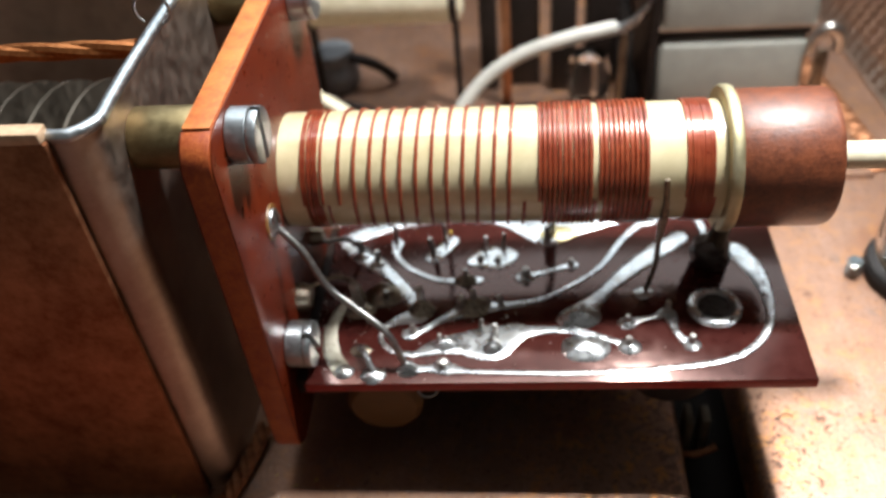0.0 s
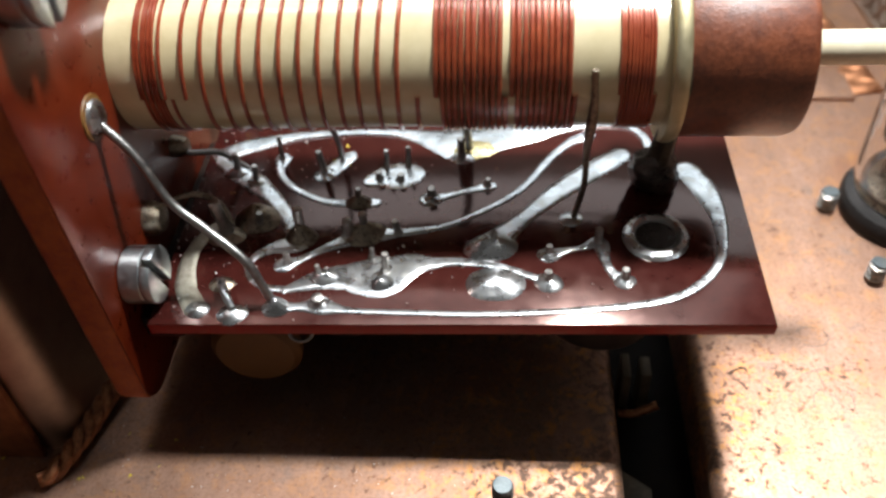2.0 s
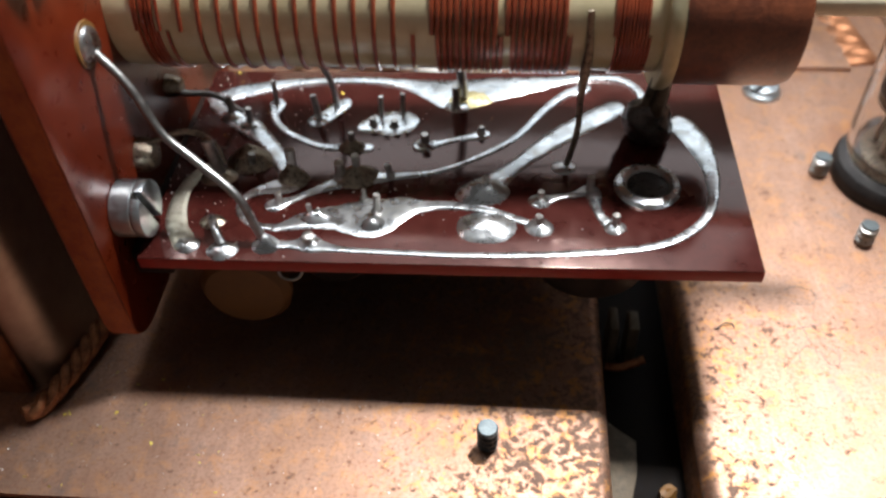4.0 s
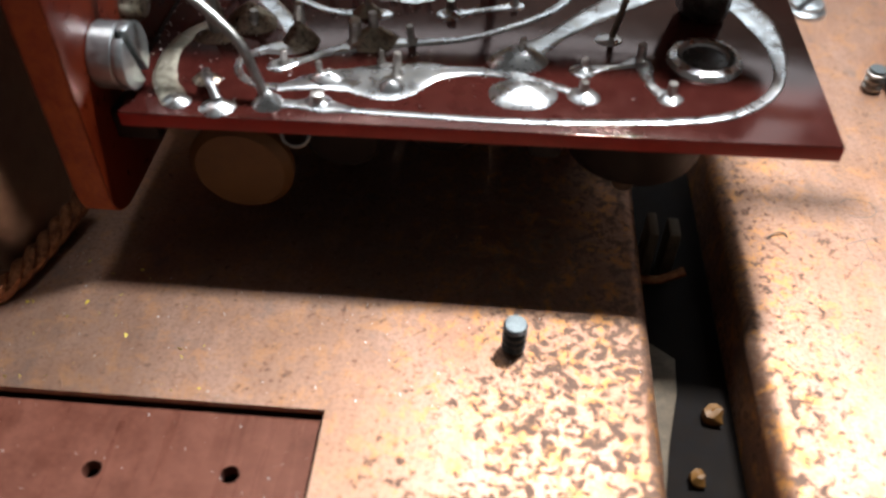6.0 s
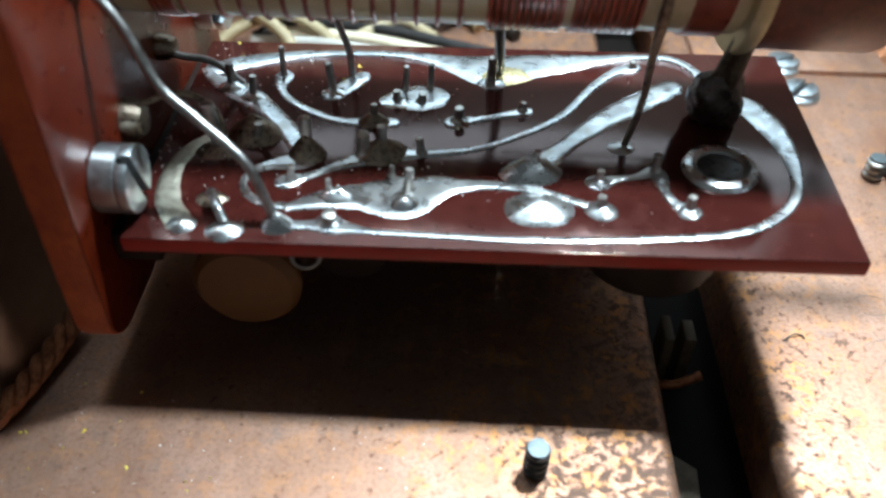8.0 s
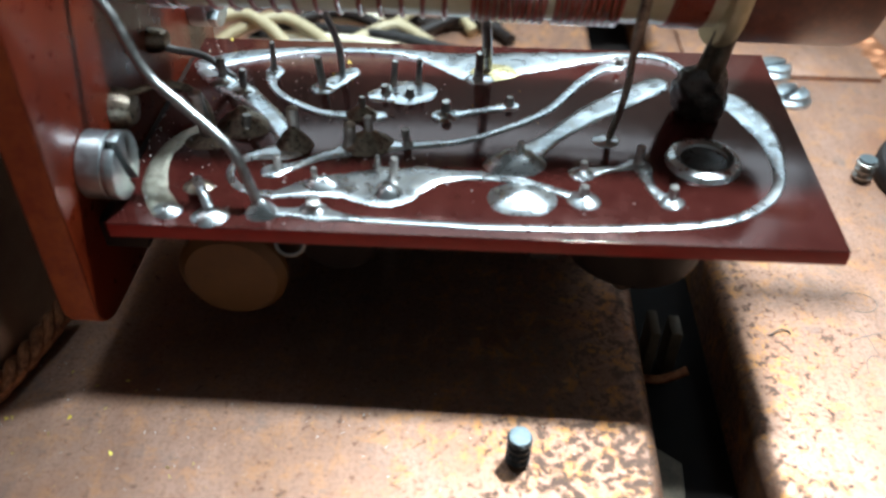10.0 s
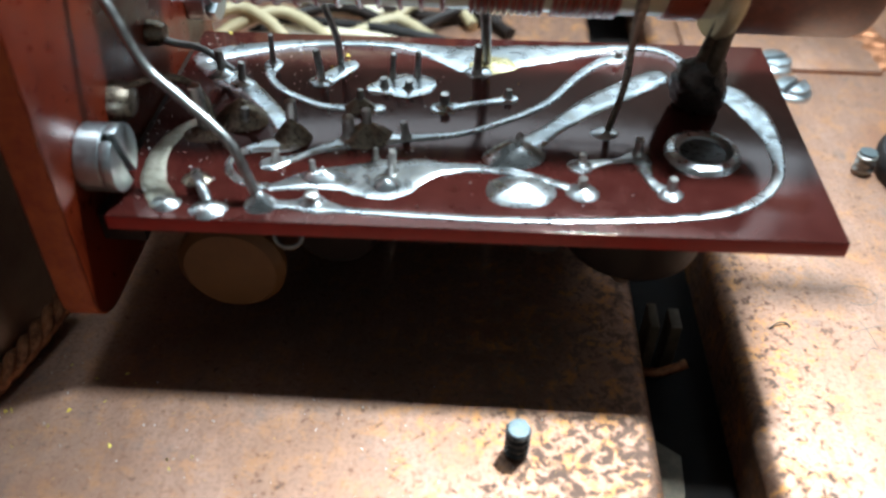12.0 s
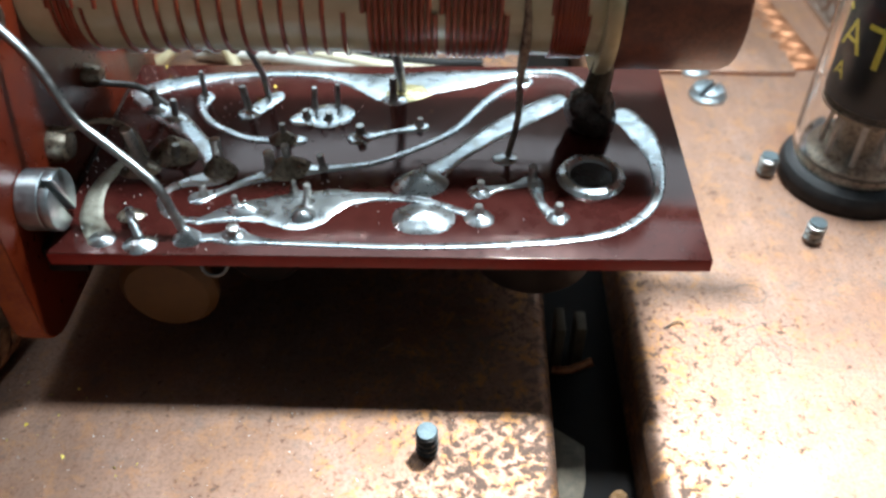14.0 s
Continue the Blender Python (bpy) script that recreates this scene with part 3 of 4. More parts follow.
winding(-23.0, -20.2, 6, 0.25, slack=0.2)
winding(-19.9, -19.0, 1, 0.25, slack=0.2)
winding(-17.1, 13.0, 12, 0.31, slack=0.14)
winding(15.4, 24.2, 11, 0.35, slack=0.06)
winding(25.0, 32.9, 10, 0.35, slack=0.06)
winding(38.4, 42.8, 10, 0.25, slack=0.14)
part("flange", lathe(B(), [(9.5, 44.6), (11.9, 44.6), (12.2, 45.0), (12.2, 46.0), (11.9, 46.5), (9.5, 46.5)], ALONG_X, 64), M_FLANGE, coil, "brass clamp ring")
part("end_cap", lathe(B(), [(8, 46.4), (11.1, 46.4), (11.4, 46.9), (11.4, 60.6), (11.0, 61.6), (9.6, 61.9), (2.4, 61.9)], ALONG_X, 64), M_CAP, coil, "brown phenolic end cap")
part("shaft", lathe(B(), [(2.2, 61), (2.3, 61.4), (2.3, 76), (2.0, 76.4)], ALONG_X, 24), M_CREAM, coil, "cream tuning shaft")

# ---- red mounting plate with its screws ----
plate = thing("mounting_plate", "red fibre mounting plate standing on brass spacers", "plate")
part("core", prism(B(), rounded(86.8, 146, 8, 75, 5), "x", -31.2, -27.2, 0.25), M_FIBRE, plate, "rough orange-red cut edge")
# Lamp light on the top edge is painted in as a paler strip.
part("lit_edge", box(B(), -31.1, -27.3, 90.6, 142, 74.9, 75.25, 0.1), M_FIBRE_LIT, plate, "paler orange strip for lamplit top edge")
part("face", prism(B(), rounded(87.0, 145.8, 8.2, 74.8, 4.9), "x", -27.2, -27.0, 0.05), M_PLATE, plate, "glossy dark red face")
part("face", prism(B(), rounded(87.0, 145.8, 8.2, 74.8, 4.9), "x", -31.4, -31.2, 0.05), M_PLATE, plate, "glossy dark red face")


def cheese_screw(x, y, z, r=4.0, length=4.4, slot=25):
    s = thing("cheese_head_screw", "zinc plated slotted screw in red plate", "screw", at=(x, y, z), group="plate screws")
    head = part("head", lathe(B(), [(r - 0.2, 0), (r, 0.2), (r, length - 1.6), (r - 0.1, length - 1.5), (0.2, length - 1.5)], ALONG_X, 36), M_ZINC, s)
    for side in (1, -1):
        b = B()
        arc = [(r * math.cos(radians(q)), r * math.sin(radians(q))) for q in range(8, 173, 6)]
        prism(b, [(u, v * side) for u, v in arc], "x", length - 1.5, length, 0.3)
        b.transform(Matrix.Rotation(radians(slot), 4, "X"))
        part("cheek", b, M_ZINC, head)
    floor = box(B(), length - 1.52, length - 1.42, -r * 0.95, r * 0.95, -0.6, 0.6)
    floor.transform(Matrix.Rotation(radians(slot), 4, "X"))
    part("slot", floor, M_BLACK, head, "dark screw slot")
    if z < 50:
        return
    sp = thing("brass_spacer", "dull olive brass spacer behind red plate", "spacer", at=(-40.4, y, z), group="plate spacers")
    part("sleeve", lathe(B(), [(4.2, 0), (4.4, 0.3), (4.4, 8.7), (4.2, 9.0)], ALONG_X, 36), M_SPACER, sp)


for y, z, sl in ((96.5, 70.0, 82), (95.2, 28.3, 112), (138.5, 70, -30), (138.5, 28.3, 10)):
    cheese_screw(-27.0, y, z, slot=sl)

# ---- capacitor housing beside the plate ----
house = thing("capacitor_housing", "tarnished steel housing with rounded corner and copper front", "housing")
bend = [(-45.4 + 5 * math.sin(radians(a)), 90 - 5 * math.cos(radians(a))) for a in range(0, 91, 10)]
inner = [(-45.4 + 4 * math.sin(radians(a)), 90 - 4 * math.cos(radians(a))) for a in range(90, -1, -10)]
side_wall = part("side_wall", prism(B(), [(-47.5, 85), *bend, (-40.4, 165), (-41.4, 165), *inner, (-47.5, 86)], "z", 0, 78), M_STEEL, house)
# Added sheet keeps light from behind out of the housing gap.
part("gap_blocker", box(B(), -40.4, -31.6, 150, 151, 0, 72), M_VANE, house, "added sheet blocking light through gap behind red plate")
part("rim", tube(B(), [(x, y, 78.2) for x, y in ((-47.5, 85.5), *((px + 0.0, py) for px, py in bend[2:]), (-40.9, 100), (-40.9, 130), (-40.9, 164))], 0.9, 10, 2), M_ZINC, side_wall, "bright rolled top rim")
front_panel = part("front_panel", box(B(), -140, -45.4, 83.4, 84.6, 0, 78.2, 0.3), M_COPPER_DARK, house, "brown copper front sheet")
part("lip", box(B(), -140, -45.6, 83.2, 85.8, 78.2, 80.0, 0.4), M_LIP, front_panel, "pale tan top edge of front sheet")
part("back_wall", box(B(), -140, -42, 165, 166, 0, 78), M_STEEL, house)

# ---- studs and screws on the chassis ----
def stud(x, y, h, r=1.5, lean=0):
    s = thing("threaded_stud", "pale zinc threaded stud standing in chassis" if x > 60 else "dark zinc threaded stud standing in chassis", "stud", at=(x, y, 0), group="chassis studs", turn=(lean, 0, 0))
    prof = []
    k = 0.0
    while k < h - 1.0:
        prof += [(r * 0.58, k), (r * 0.60, k + 0.4), (r, k + 0.7), (r, k + 1.0), (r * 0.60, k + 1.25)]
        k += 1.3
    prof += [(r * 0.85, h - 0.3), (r * 0.8, h)]
    thread = part("thread", lathe(B(), prof, Matrix(), 20), M_PIN if x > 60 else M_STUD, s)
    part("top", lathe(B(), [(r * 0.86, h - 0.25), (r * 0.86, h + 0.05), (0.2, h + 0.08)], Matrix(), 20), M_STUDTOP, thread, "bright cut stud end")


stud(23.9, 78.0, 5.3, 1.5, 4)
stud(83.8, 139.3, 4.2, 1.7)
stud(87.2, 121.2, 4.2, 1.6)


def pan_screw(x, y, turn):
    s = thing("pan_head_screw", "slotted zinc pan head screw in chassis", "screw", at=(x, y, 0), group="chassis screws", turn=(0, 0, turn))
    head = part("head", lathe(B(), [(3.9, 0), (3.8, 0.7), (3.2, 1.2), (0.2, 1.3)], Matrix(), 32), M_ZINC, s)
    for side in (1, -1):
        b = B()
        arc = [(3.2 * math.cos(radians(q)), side * 3.2 * math.sin(radians(q))) for q in range(10, 171, 8)]
        prism(b, arc, "z", 1.2, 2.1, 0.35)
        part("cheek", b, M_ZINC, head)
    part("slot", box(B(), -3.1, 3.1, -0.5, 0.5, 1.22, 1.34), M_RUBBER, head, "dark screw slot")


pan_screw(78.3, 165.0, 50)
pan_screw(77.5, 175.5, 20)

# ---- radio valve ----
valve = thing("radio_valve", "glass radio valve in black socket with yellow printing", "valve", at=(98.0, 138.6, 0))
part("socket", lathe(B(), [(11.6, 0), (12.0, 0.6), (12.0, 2.8), (11.4, 3.8), (9, 4.0)], Matrix(), 48), M_RUBBER, valve, "black rubber socket ring")
g = part("bulb", lathe(B(), [(8.5, 4.0), (10.0, 4.6), (10.7, 6.4), (10.8, 9), (10.8, 48), (10.0, 52), (6, 56), (1.5, 58), (1.2, 57), (5.4, 55), (9.2, 51.5), (9.9, 48), (9.9, 9), (9.7, 7.2), (8.6, 6.2), (7.5, 6.0)], Matrix(), 48), M_GLASS, valve, "clear glass bulb")
g.visible_shadow = False
anode = part("anode", lathe(B(), [(8.2, 18.0), (8.7, 18.5), (8.7, 46), (7.6, 47)], Matrix(), 40), M_RUBBER, valve, "black coated anode with yellow printing")
part("mica_disc", lathe(B(), [(8.4, 16.4), (8.5, 16.5), (8.5, 16.9), (8.4, 17.0)], Matrix(), 32), M_DULL, valve)
part("cathode", lathe(B(), [(3.4, 7), (3.5, 7.4), (3.5, 16.6), (3.4, 16.8)], Matrix(), 20), M_DULL, valve)
part("base_glass", lathe(B(), [(8.2, 4.6), (8.4, 6.4), (7, 7.0)], Matrix(), 32), M_DULL, valve)


def letter(char, size, turn, height):
    """A printed letter laid round the valve's anode, from its left foot."""
    cu = bpy.data.curves.new("letter", "FONT")
    cu.body, cu.size = char, size
    tmp = bpy.data.objects.new("letter", cu)
    me = bpy.data.meshes.new_from_object(tmp)
    b = B()
    b.from_mesh(me)
    bmesh.ops.subdivide_edges(b, edges=b.edges[:], cuts=2)
    for v in b.verts:
        a = radians(turn) + v.co.x / 8.8
        v.co = Vector((8.76 * math.cos(a), 8.76 * math.sin(a), height + v.co.y))
    bpy.data.objects.remove(tmp)
    bpy.data.curves.remove(cu)
    bpy.data.meshes.remove(me)
    part("letter", b, M_YELLOW, anode, "yellow printed letter", smooth=False)


letter("T", 8.0, -214, 28.4)
letter("A", 7.6, -184, 27.6)
letter("T", 10.0, -152, 26.6)
letter("A", 4.0, -178, 22.6)
for k in range(7):
    a = radians(20 + 45 * k)
    part("lead", tube(B(), [(6.2 * math.cos(a), 6.2 * math.sin(a), 5), (6 * math.cos(a), 6 * math.sin(a), 10), (4.8 * math.cos(a), 4.8 * math.sin(a), 18.2)], 0.5, 8), M_PIN, valve)
# ---- loose wires between board, coil and plate ----
def wire(name, label, pts, r, material, n=10, taper=None):
    ob = part(name, tube(B(), pts, r, n, 8, taper), material)
    return tagged(ob, label, "wire")


wire("bare_wire", "bent bare tinned wire from red plate to board", [(-26.6, 101.6, 49.5), (-22.6, 100.2, 44.9), (-19.4, 98.6, 38.6), (-15.4, 97.2, 35.3), (-11.8, 95.6, 32.9), (-9.6, 94.6, 30.7), (-8.1, 93.7, 26.9), (-7.0, 93.2, 23.9)], 0.62, M_WIRE)
wire("coil_tap_wire", "thin dark tinned wire from coil down to board", [(35.2, 108.0, 51.6), (35.4, 107.8, 46), (35.0, 108.2, 39), (35.2, 109.6, 32), (34.2, 110.2, 25)], 0.5, M_DULL, 10, lambda f: 0.9 + 0.5 * math.exp(-((f - 0.35) / 0.12) ** 2))
wire("short_wire", "short tinned wire between coil and board", [(-4.8, 121.4, 39), (-3.4, 122.6, 34), (-2.4, 124.2, 29), (-2.2, 125.0, 24.4)], 0.5, M_WIRE)
wire("short_wire", "short tinned wire between coil and board", [(17.0, 121.6, 39), (18.0, 123.2, 33), (18.4, 126.6, 24.6)], 0.75, M_WIRE)
wire("short_wire", "tinned wire from plate lug to board trace", [(-26.8, 119.8, 31.5), (-24.4, 119.0, 30.4), (-21, 122.5, 27.5), (-17, 122.0, 24.6)], 0.5, M_WIRE)
wire("short_wire", "brown tinned wire from plate nut to board joint", [(-25.5, 105.1, 31.5), (-21, 108, 31.5), (-17.5, 108.2, 29.8), (-16, 107.8, 26)], 0.45, M_DULL)

wire("bare_wire", "bare tinned wire running under coil", [(19.5, 126.2, 40.2), (27, 126.8, 40.6), (36, 126.6, 40.2), (45, 126.0, 40.0)], 0.4, M_WIRE)
eye = thing("solder_eyelet", "soldered eyelet with orange flux rim in red plate", "eyelet", at=(-27, 101.9, 49.7))
part("rim", lathe(B(), [(3.0, 0), (2.9, 0.25), (1.6, 0.3)], ALONG_X, 28), M_OCHRE, eye, "orange flux rim")
part("solder", lathe(B(), [(2.4, 0.05), (2.2, 0.7), (1.4, 1.2), (0.3, 1.4)], ALONG_X, 24), M_SOLDER, eye)
for y, z, r in ((105.1, 29.5, 2.6), (119.6, 31.2, 1.8)):
    nut = thing("soldered_lug", "dull soldered lug on red plate", "lug", at=(-27, y, z))
    part("solder", lathe(B(), [(r, 0), (r * 0.95, 1.4), (r * 0.7, 2.4), (0.2, 2.8)], ALONG_X, 20), M_DULL, nut)

strap = thing("earthing_strap", "burnt tinned strap soldered from coil ring to board", "strap")
# Black patch paints in the lump's shadow and reflection on the board.
b = B()
prism(b, [(43.0, 107.6), (43.4, 109.5), (43.3, 113.5), (44.0, 117.6), (46.8, 119.2), (49.4, 117.8), (48.6, 113.0), (47.6, 109.6), (47.0, 107.6), (45.0, 107.0)], "z", 24.2, 24.85, 0.15)
part("foot", b, M_BLACK, strap, "black patch for shadow and reflection of solder lump")
for dx, dy, rr in ((-0.9, 0.2, 0.8), (0.4, -0.5, 0.95), (1.3, 0.7, 0.65)):
    part("lug_leg", tube(B(), [(46.2 + dx, 115.6 + dy, 29.0), (45.8 + dx, 113.2 + dy, 34.0), (46.0 + dx * 0.8, 111.2 + dy, 39.4), (46.2 + dx * 0.7, 108.6 + dy, 44.6), (46.0 + dx * 0.5, 106.8, 49.0), (45.9 + dx * 0.4, 107.4, 52.4)], rr, 12, 7, lambda f: 1.25 - 0.75 * f), M_LEG, strap, "brown heat-stained leg")
b = B()
bmesh.ops.create_icosphere(b, subdivisions=4, radius=1.0)
for v in b.verts:
    v.co *= 1 + 0.28 * noise.noise(v.co * 1.5) + 0.10 * noise.noise(v.co * 4) + 0.03 * noise.noise(v.co * 11)
    v.co = Vector((46.2 + v.co.x * 3.7 - v.co.z * 0.8, 115.7 + v.co.y * 3.0 - v.co.z * 2.1, 29.0 + v.co.z * 5.4))
part("burnt_solder", b, M_BLACK, strap, "lump of burnt black solder")

# ---- things behind the coil ----
def can(x0, x1, y0, y1, z0, z1, label):
    c = thing("relay_can", label, "relay", at=((x0 + x1) / 2, (y0 + y1) / 2, z0), group="stacked relay cans")
    hx, hy = (x1 - x0) / 2, (y1 - y0) / 2
    cover = part("cover", box(B(), -hx, hx, -hy, hy, 0, z1 - z0, 2.2, 4), M_GREY, c)
    part("seam", box(B(), -hx - 0.15, hx + 0.15, -hy - 0.15, hy + 0.15, 1.2, 1.8), M_STEEL, cover)


can(48.5, 87, 203, 235, 0.0, 22.5, "grey painted metal relay can on chassis")
can(48.5, 88, 203, 235, 24.5, 48, "grey painted metal relay can above another")
t = thing("relay_bracket", "dark bracket between stacked relay cans", "bracket")
part("sheet", box(B(), 46.5, 48.2, 202, 236, 0, 50), M_DARK, t)
part("shelf", box(B(), 48.3, 87, 205, 234, 22.7, 24.3), M_DARK, t)

film = thing("tubular_capacitor", "cream tubular capacitor lying above chassis", "capacitor", at=(-24, 212, 35))
part("body", lathe(B(), [(5, -22), (7.4, -21), (7.8, -19), (7.8, 19), (7.4, 21), (5, 22)], ALONG_X, 36), M_CREAM, film)
for s in (-1, 1):
    part("end_clip", lathe(B(), [(7.9, s * 19.6 - 1), (8.2, s * 19.6 - 0.8), (8.2, s * 19.6 + 0.8), (7.9, s * 19.6 + 1)], ALONG_X, 36), M_DARK, film)
    part("leg", box(B(), s * 19.6 - 0.8, s * 19.6 + 0.8, -1.5, 1.5, -35, -6), M_DARK, film)

for x, y, w, d, h, m, lab in ((4, 222, 5, 5, 44, M_DARK, "dark terminal post standing behind coil"), (14, 226, 9, 8, 46, M_DARK, "dark bakelite terminal block behind coil"), (25, 222, 7, 8, 44, M_DARK, "dark bakelite terminal block behind coil"), (36, 226, 9, 9, 46, M_DARK, "dark bakelite terminal block behind coil")):
    t = thing("terminal_block", lab, "terminal", at=(x, y, 0))
    body = part("body", box(B(), -w / 2, w / 2, -d / 2, d / 2, 0, h, 0.6), m, t)
    part("tag", box(B(), -1.2, 1.2, -d / 2 - 0.6, -d / 2 - 0.05, h - 14, h - 5, 0.2), M_SOLDER, body)
    part("screw", lathe(B(), [(1.8, h), (1.7, h + 1.0), (0.3, h + 1.2)], Matrix(), 16), M_BRASS, body)
t = thing("copper_post", "thin copper post behind coil", "post", at=(9, 212, 0))
part("rod", box(B(), -1.3, 1.3, -0.6, 0.6, 0, 40, 0.2), M_COPPER_DARK, t)
t = thing("solder_tag", "silver solder tag holding grey sleeved wire", "tag", at=(40, 206, 0))
part("stem", box(B(), -1, 1, -0.5, 0.5, 0, 26, 0.2), M_DULL, t)
part("tag", tube(B(), [(-2, 0, 25), (0.5, -0.5, 26.5), (3, -1, 29), (7, -1, 34)], 1.3, 10, 6, lambda f: 1.5 - 0.9 * f), M_SOLDER, t)
wire("sleeved_wire", "thick grey sleeved wire curving to tag", [(-8, 196, 0.5), (-4, 200, 6), (3, 204, 13), (13, 206, 19), (26, 206, 23.5), (38, 206, 26)], 1.9, M_SLEEVE, 14)
for k, (dx, dz) in enumerate(((0, 0), (3, 2.2), (-1, 4.6))):
    wire("cream_wire", "cream sleeved wire lying behind coil", [(-60, 200 + 2 * k, 18 + dz), (-44 + dx, 194, 14 + dz), (-30 + dx, 189, 8.4 + dz * 0.6), (-17 + dx, 186, 3.4 + dz * 0.4), (-6 + dx, 190 + 3 * k, 1.2), (4 + dx, 196 + 5 * k, 1.2)], 1.1, M_CREAM, 10)
wire("dark_wire", "dark sleeved wire lying behind coil", [(-70, 210, 9), (-40, 205, 7), (-20, 200, 3), (0, 190, 1.4), (22, 188, 1.4)], 1.2, M_DARK, 10)
for k, (x0, x1, hgt, m) in enumerate(((-44, -20, 6.5, M_TAN), (-38, -12, 4.5, M_TAN), (-12, 9, 2.4, M_TAN), (-30, 2, 3.4, M_DARK), (2, 24, 2.2, M_DARK), (-2, 16, 4.0, M_TAN))):
    wire("looped_wire", ("tan", "tan", "tan", "dark", "dark", "tan")[k] + " sleeved wire looping over chassis behind coil", [(x0, 168 + 3 * k, 1.3), (x0 * 0.75 + x1 * 0.25, 173 + 3 * k, hgt), (x0 * 0.45 + x1 * 0.55, 177 + 3 * k, hgt + 0.8), (x1 * 0.85 + x0 * 0.15, 174 + 3 * k, hgt * 0.7), (x1, 170 + 3 * k, 1.3)], 1.3, m, 10)
grom = thing("wire_grommet", "blue-grey rubber grommet with dark wire on chassis", "grommet", at=(-43, 226, 0))
part("body", lathe(B(), [(6.5, 0), (7.5, 2), (7.2, 6), (5.6, 8), (6.4, 10), (6.0, 12), (3, 13)], Matrix(), 28), M_SLATE, grom)
part("wire", tube(B(), [(4, -1, 10), (11, -3, 9), (15, -2, 6), (18, 0, 1.6)], 1.6, 10), M_DARK, grom)
clip = thing("spring_clip", "bright tinned spring clip beside relay can", "clip", at=(90.5, 203, 0))
part("stem", box(B(), -1.6, 1.6, -0.6, 0.6, 0, 19, 0.3), M_DULL, clip)
part("loop", tube(B(), [(-3.6, 0, 18), (-3.0, -1, 23), (0, -1.6, 26), (3.2, -1, 23), (3.4, 0, 18.5)], 1.5, 10), M_PIN, clip)
jar = thing("glass_lamp", "small clear glass indicator lamp behind coil", "lamp", at=(31, 203, 0))
part("base", lathe(B(), [(5.0, 0), (5.2, 0.4), (5.2, 7), (4.4, 8)], Matrix(), 24), M_STEEL, jar)
part("bulb", lathe(B(), [(4.2, 8), (5.6, 10), (5.8, 16), (4.6, 20), (1.0, 22)], Matrix(), 28), M_GLASS, jar, "clear glass bulb")
for k in range(3):
    wire("grey_wire", "grey sleeved wire lying on chassis behind coil", [(-30 + 6 * k, 176 + 4 * k, 1.4), (-12 + 6 * k, 172 + 3 * k, 3.0), (4 + 7 * k, 170 + 2 * k, 1.6), (14 + 9 * k, 166 + 4 * k, 1.3)], 1.2, (M_SLEEVE, M_CREAM, M_RUBBER)[k], 10)

strip = thing("stamped_strip", "stamped copper contact strip along chassis", "strip", at=(96.5, 213, 0.05), turn=(0, 0, 8))
part("band", box(B(), -3.6, 3.6, -38, 34, 0, 0.8, 0.2), M_COPPER_DARK, strip)
for k in range(14):
    part("loop", lathe(B(), [(2.4, 0.8), (2.7, 0.95), (2.2, 1.1), (1.7, 0.95), (1.5, 0.82)], Matrix.Translation((0, -35 + 5 * k, 0)) @ Matrix.Diagonal((1.25, 0.8, 1, 1)), 20), M_COPPER_DARK, strip)
sheet = thing("cover_sheet", "pink copper sheet lying on chassis", "sheet", at=(0, 0, 0))
part("plate", box(B(), 60, 98.5, 173, 205, 0.05, 1.0, 0.15), M_COPPER, sheet)

mesh = thing("perforated_screen", "dark perforated metal screen standing on chassis", "screen", at=(112, 190, 0), turn=(0, 0, 4))
b = B()
for k in range(-14, 26):
    for s in (-1, 1):
        v = [b.verts.new(p) for p in ((s * 0.12, k * 5 - 0.9, 0), (s * 0.12, k * 5 + 0.9, 0), (s * 0.12, k * 5 + 0.9 + s * 40, 60), (s * 0.12, k * 5 - 0.9 + s * 40, 60))]
        b.faces.new(v)
bmesh.ops.solidify(b, geom=b.faces[:], thickness=0.5)
for a, n in (((0, -12, 0), (0, -1, 0)), ((0, 100, 0), (0, 1, 0))):
    bmesh.ops.bisect_plane(b, geom=b.verts[:] + b.edges[:] + b.faces[:], plane_co=a, plane_no=n, clear_outer=True)
part("lattice", b, M_STEEL, mesh, smooth=False)
part("foot", box(B(), -0.8, 6, -12, 100, 0, 1.2), M_STEEL, mesh)

rod = thing("copper_rod", "twisted copper rod inside open housing", "rod", at=(0, 112, 75.5))
b = B()
for k in range(3):
    tube(b, [(x, 0.45 * math.cos(x * 0.22 + 2.09 * k), 0.45 * math.sin(x * 0.22 + 2.09 * k)) for x in range(-120, -42, 2)], 1.05, 8, 2)
part("strand", b, M_ROD, rod)
vanes = thing("variable_capacitor", "dull metal vanes inside open housing", "capacitor", at=(-80, 130, 0))
for k in range(9):
    part("vane", prism(B(), [(28 * math.cos(radians(a)), 28 + 28 * math.sin(radians(a))) for a in range(0, 181, 10)], "x", -30 + 7 * k, -29.4 + 7 * k), M_VANE, vanes)
ringo = wire("wire_ring", "thin bent wire loop at housing edge", [(-40.9 + 2.6 * math.cos(radians(a)), 114, 80.6 + 2.6 * math.sin(radians(a))) for a in range(-60, 250, 24)], 0.25, M_WIRE)

# rusty braid at the foot of the housing
tab = thing("copper_braid", "rusty twisted copper braid at foot of housing", "braid")
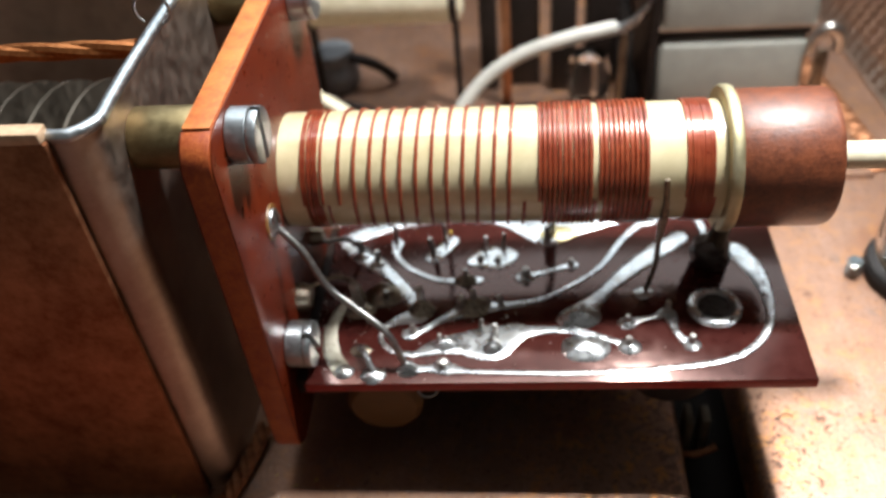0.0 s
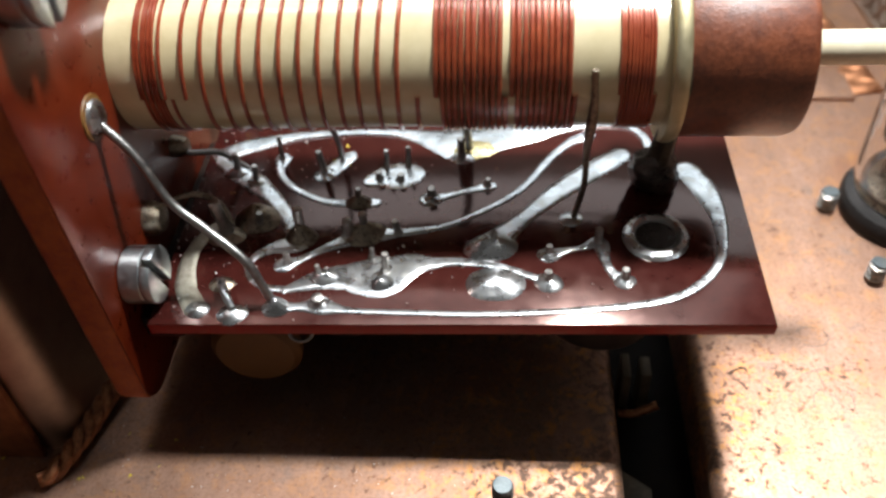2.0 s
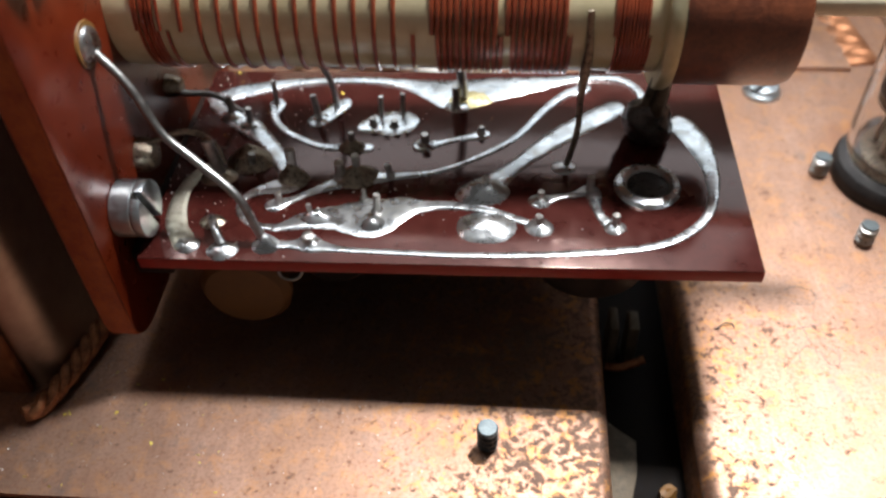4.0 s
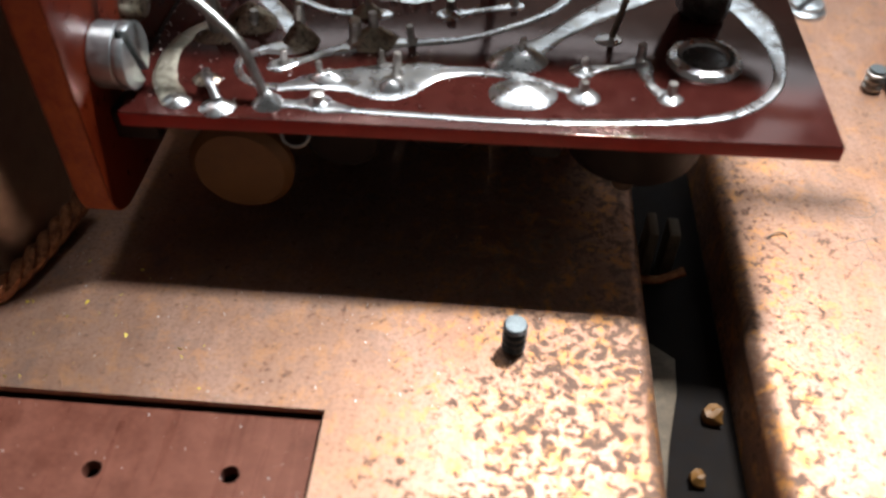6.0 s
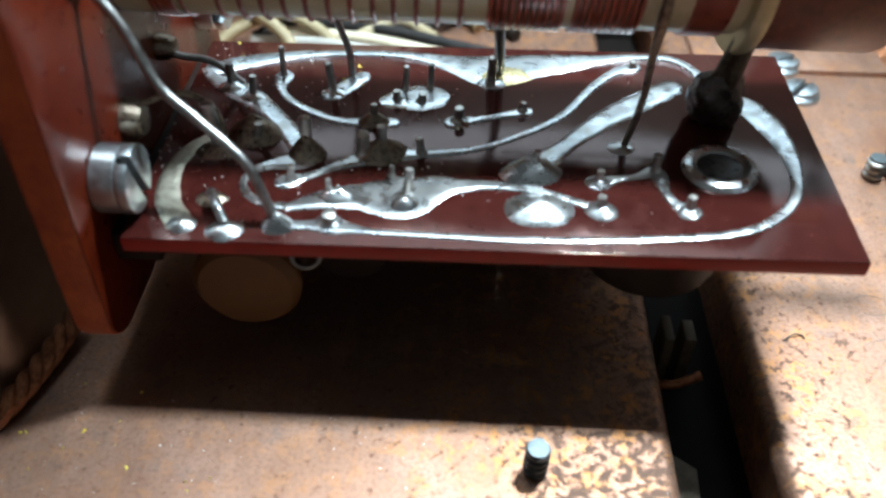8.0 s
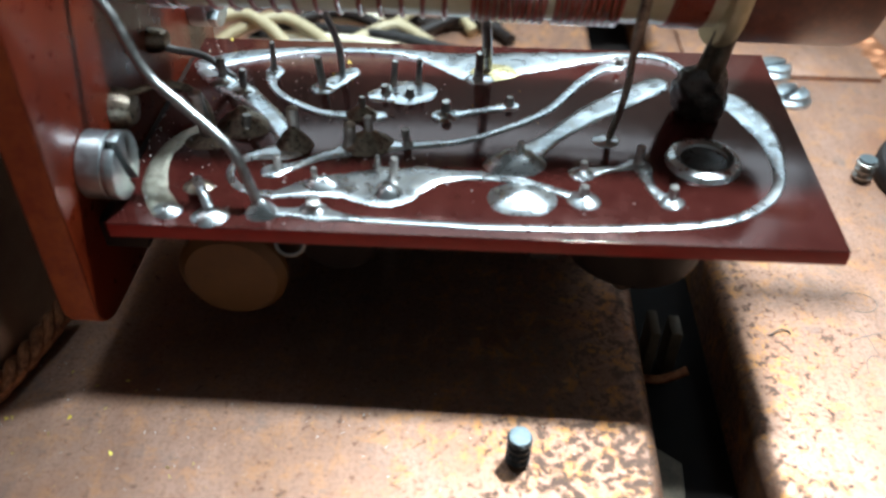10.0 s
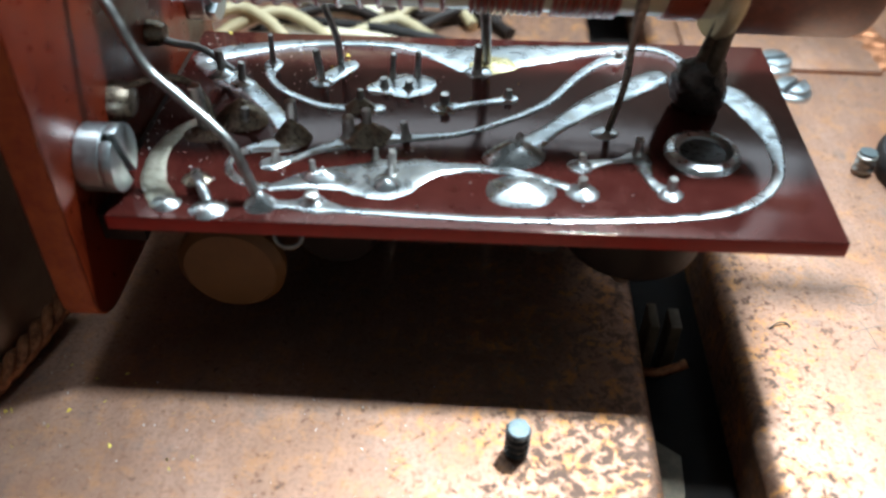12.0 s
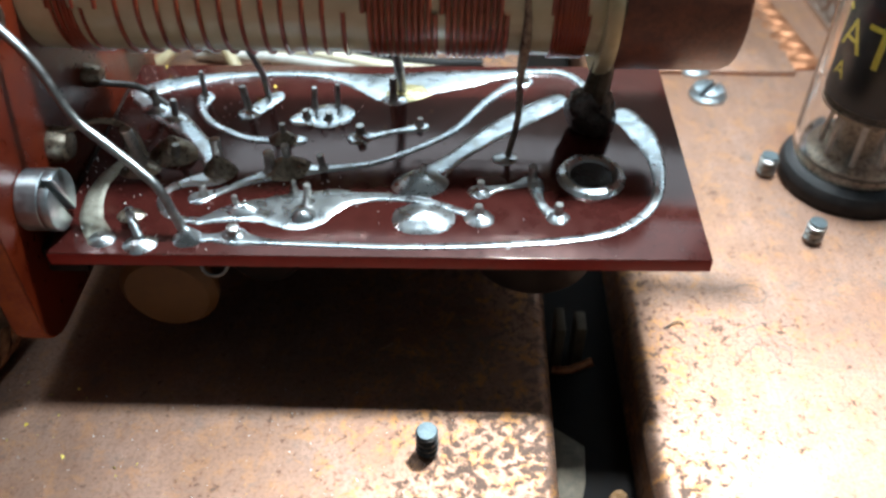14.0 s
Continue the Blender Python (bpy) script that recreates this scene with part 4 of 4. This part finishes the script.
for k in range(3):
    pts = []
    for i in range(25):
        f = i / 24
        a = f * 15 + 2.09 * k
        pts.append((-43.6 + 6.4 * f ** 0.6 + 0.8 * math.cos(a), 78.6 + 18 * f, 1.75 + 0.8 * math.sin(a) + 1.4 * f * f))
    part("strand", tube(B(), pts, 0.85, 8, 3), M_RUST, tab)

# crumbs and fibres on the copper
for x, y, z, r, m in ((50.7, 77.0, -9.6, 1.4, M_OCHRE), (47.6, 67.5, -9.8, 1.1, M_OCHRE)):
    b = B()
    bmesh.ops.create_icosphere(b, subdivisions=2, radius=r)
    for v in b.verts:
        v.co *= 1 + 0.5 * noise.noise(v.co * 1.3)
    b.transform(Matrix.Translation((x, y, z)))
    tagged(part("rosin_crumb", b, m), "yellow crumb of rosin lying in channel", "crumb")
wire("fibre", "small dark fibre lying on copper", [(59.3, 100.8, 0.15), (60.6, 101.6, 0.5), (61.8, 101.8, 0.2), (62.2, 101.2, 0.15)], 0.12, M_PENCIL, 6)

# pencil marks on the right copper plate
for pts in ([(73.8 + 2.6 * math.cos(radians(a)), 108.4 + 2.0 * math.sin(radians(a))) for a in range(150, -140, -20)], [(70.3, 100.6), (72.6, 101.6), (75.3, 102.5)], [(72.2, 103.2), (72.9, 101.4), (73.3, 98.4)], [(70.9, 94.7), (71.4, 97.0), (72.8, 98.0), (74.4, 96.6), (75.4, 94.6), (76.8, 94.8), (76.9, 97.2), (75.8, 97.8)]):
    tagged(part("pencil_mark", tube(B(), [(x, y, -0.06) for x, y in pts], 0.10, 6, 5), M_PENCIL), "faint pencil scribble on copper chassis", "mark", kind="structure")

# dust and solder crumbs
def dust(name, label, n, x0, x1, y0, y1, z, size, material, bias=1.0):
    rnd, b = random.Random(name + label), B()
    for _ in range(n):
        x, y, r = x0 + (x1 - x0) * rnd.random() ** bias, y0 + (y1 - y0) * rnd.random(), size * rnd.uniform(0.5, 1.6)
        vs = [b.verts.new((x + r * rnd.uniform(-1, 1), y + r * rnd.uniform(-1, 1), z + r * h)) for h in (0, 0, 0, 0.9)]
        for f in ((0, 1, 3), (1, 2, 3), (2, 0, 3), (0, 2, 1)):
            b.faces.new([vs[k] for k in f])
    ob = part(name, b, material, smooth=False)
    return tagged(ob, label, "dust", kind="stuff")


dust("dust", "white dust specks scattered on circuit board", 420, -24, 57, 90.5, 133, 24.62, 0.18, M_DUST, 1.7)
dust("dust", "pale dust specks scattered on copper chassis", 260, -60, 40, 68, 92, 0.0, 0.12, M_DUST, 1.3)
dust("dust", "pale dust specks scattered on phenolic panel", 150, -60, 1, 44, 66, -1.4, 0.13, M_DUST)
dust("flux_crumb", "yellow flux crumbs scattered on circuit board", 26, -22, 30, 112, 132.5, 24.75, 0.26, M_YELLOW)
dust("grit", "yellow rosin grit scattered on copper chassis", 46, -55, -12, 68, 88, 0.0, 0.28, M_YELLOW)

# dark surroundings beyond the chassis; height added to block light from behind the board
wall = thing("wall_back", "dark brown backdrop wall raised to block light", "wall", kind="structure")
part("sheet", box(B(), -220, 330, 300, 302, -26, 150), M_WALL, wall)
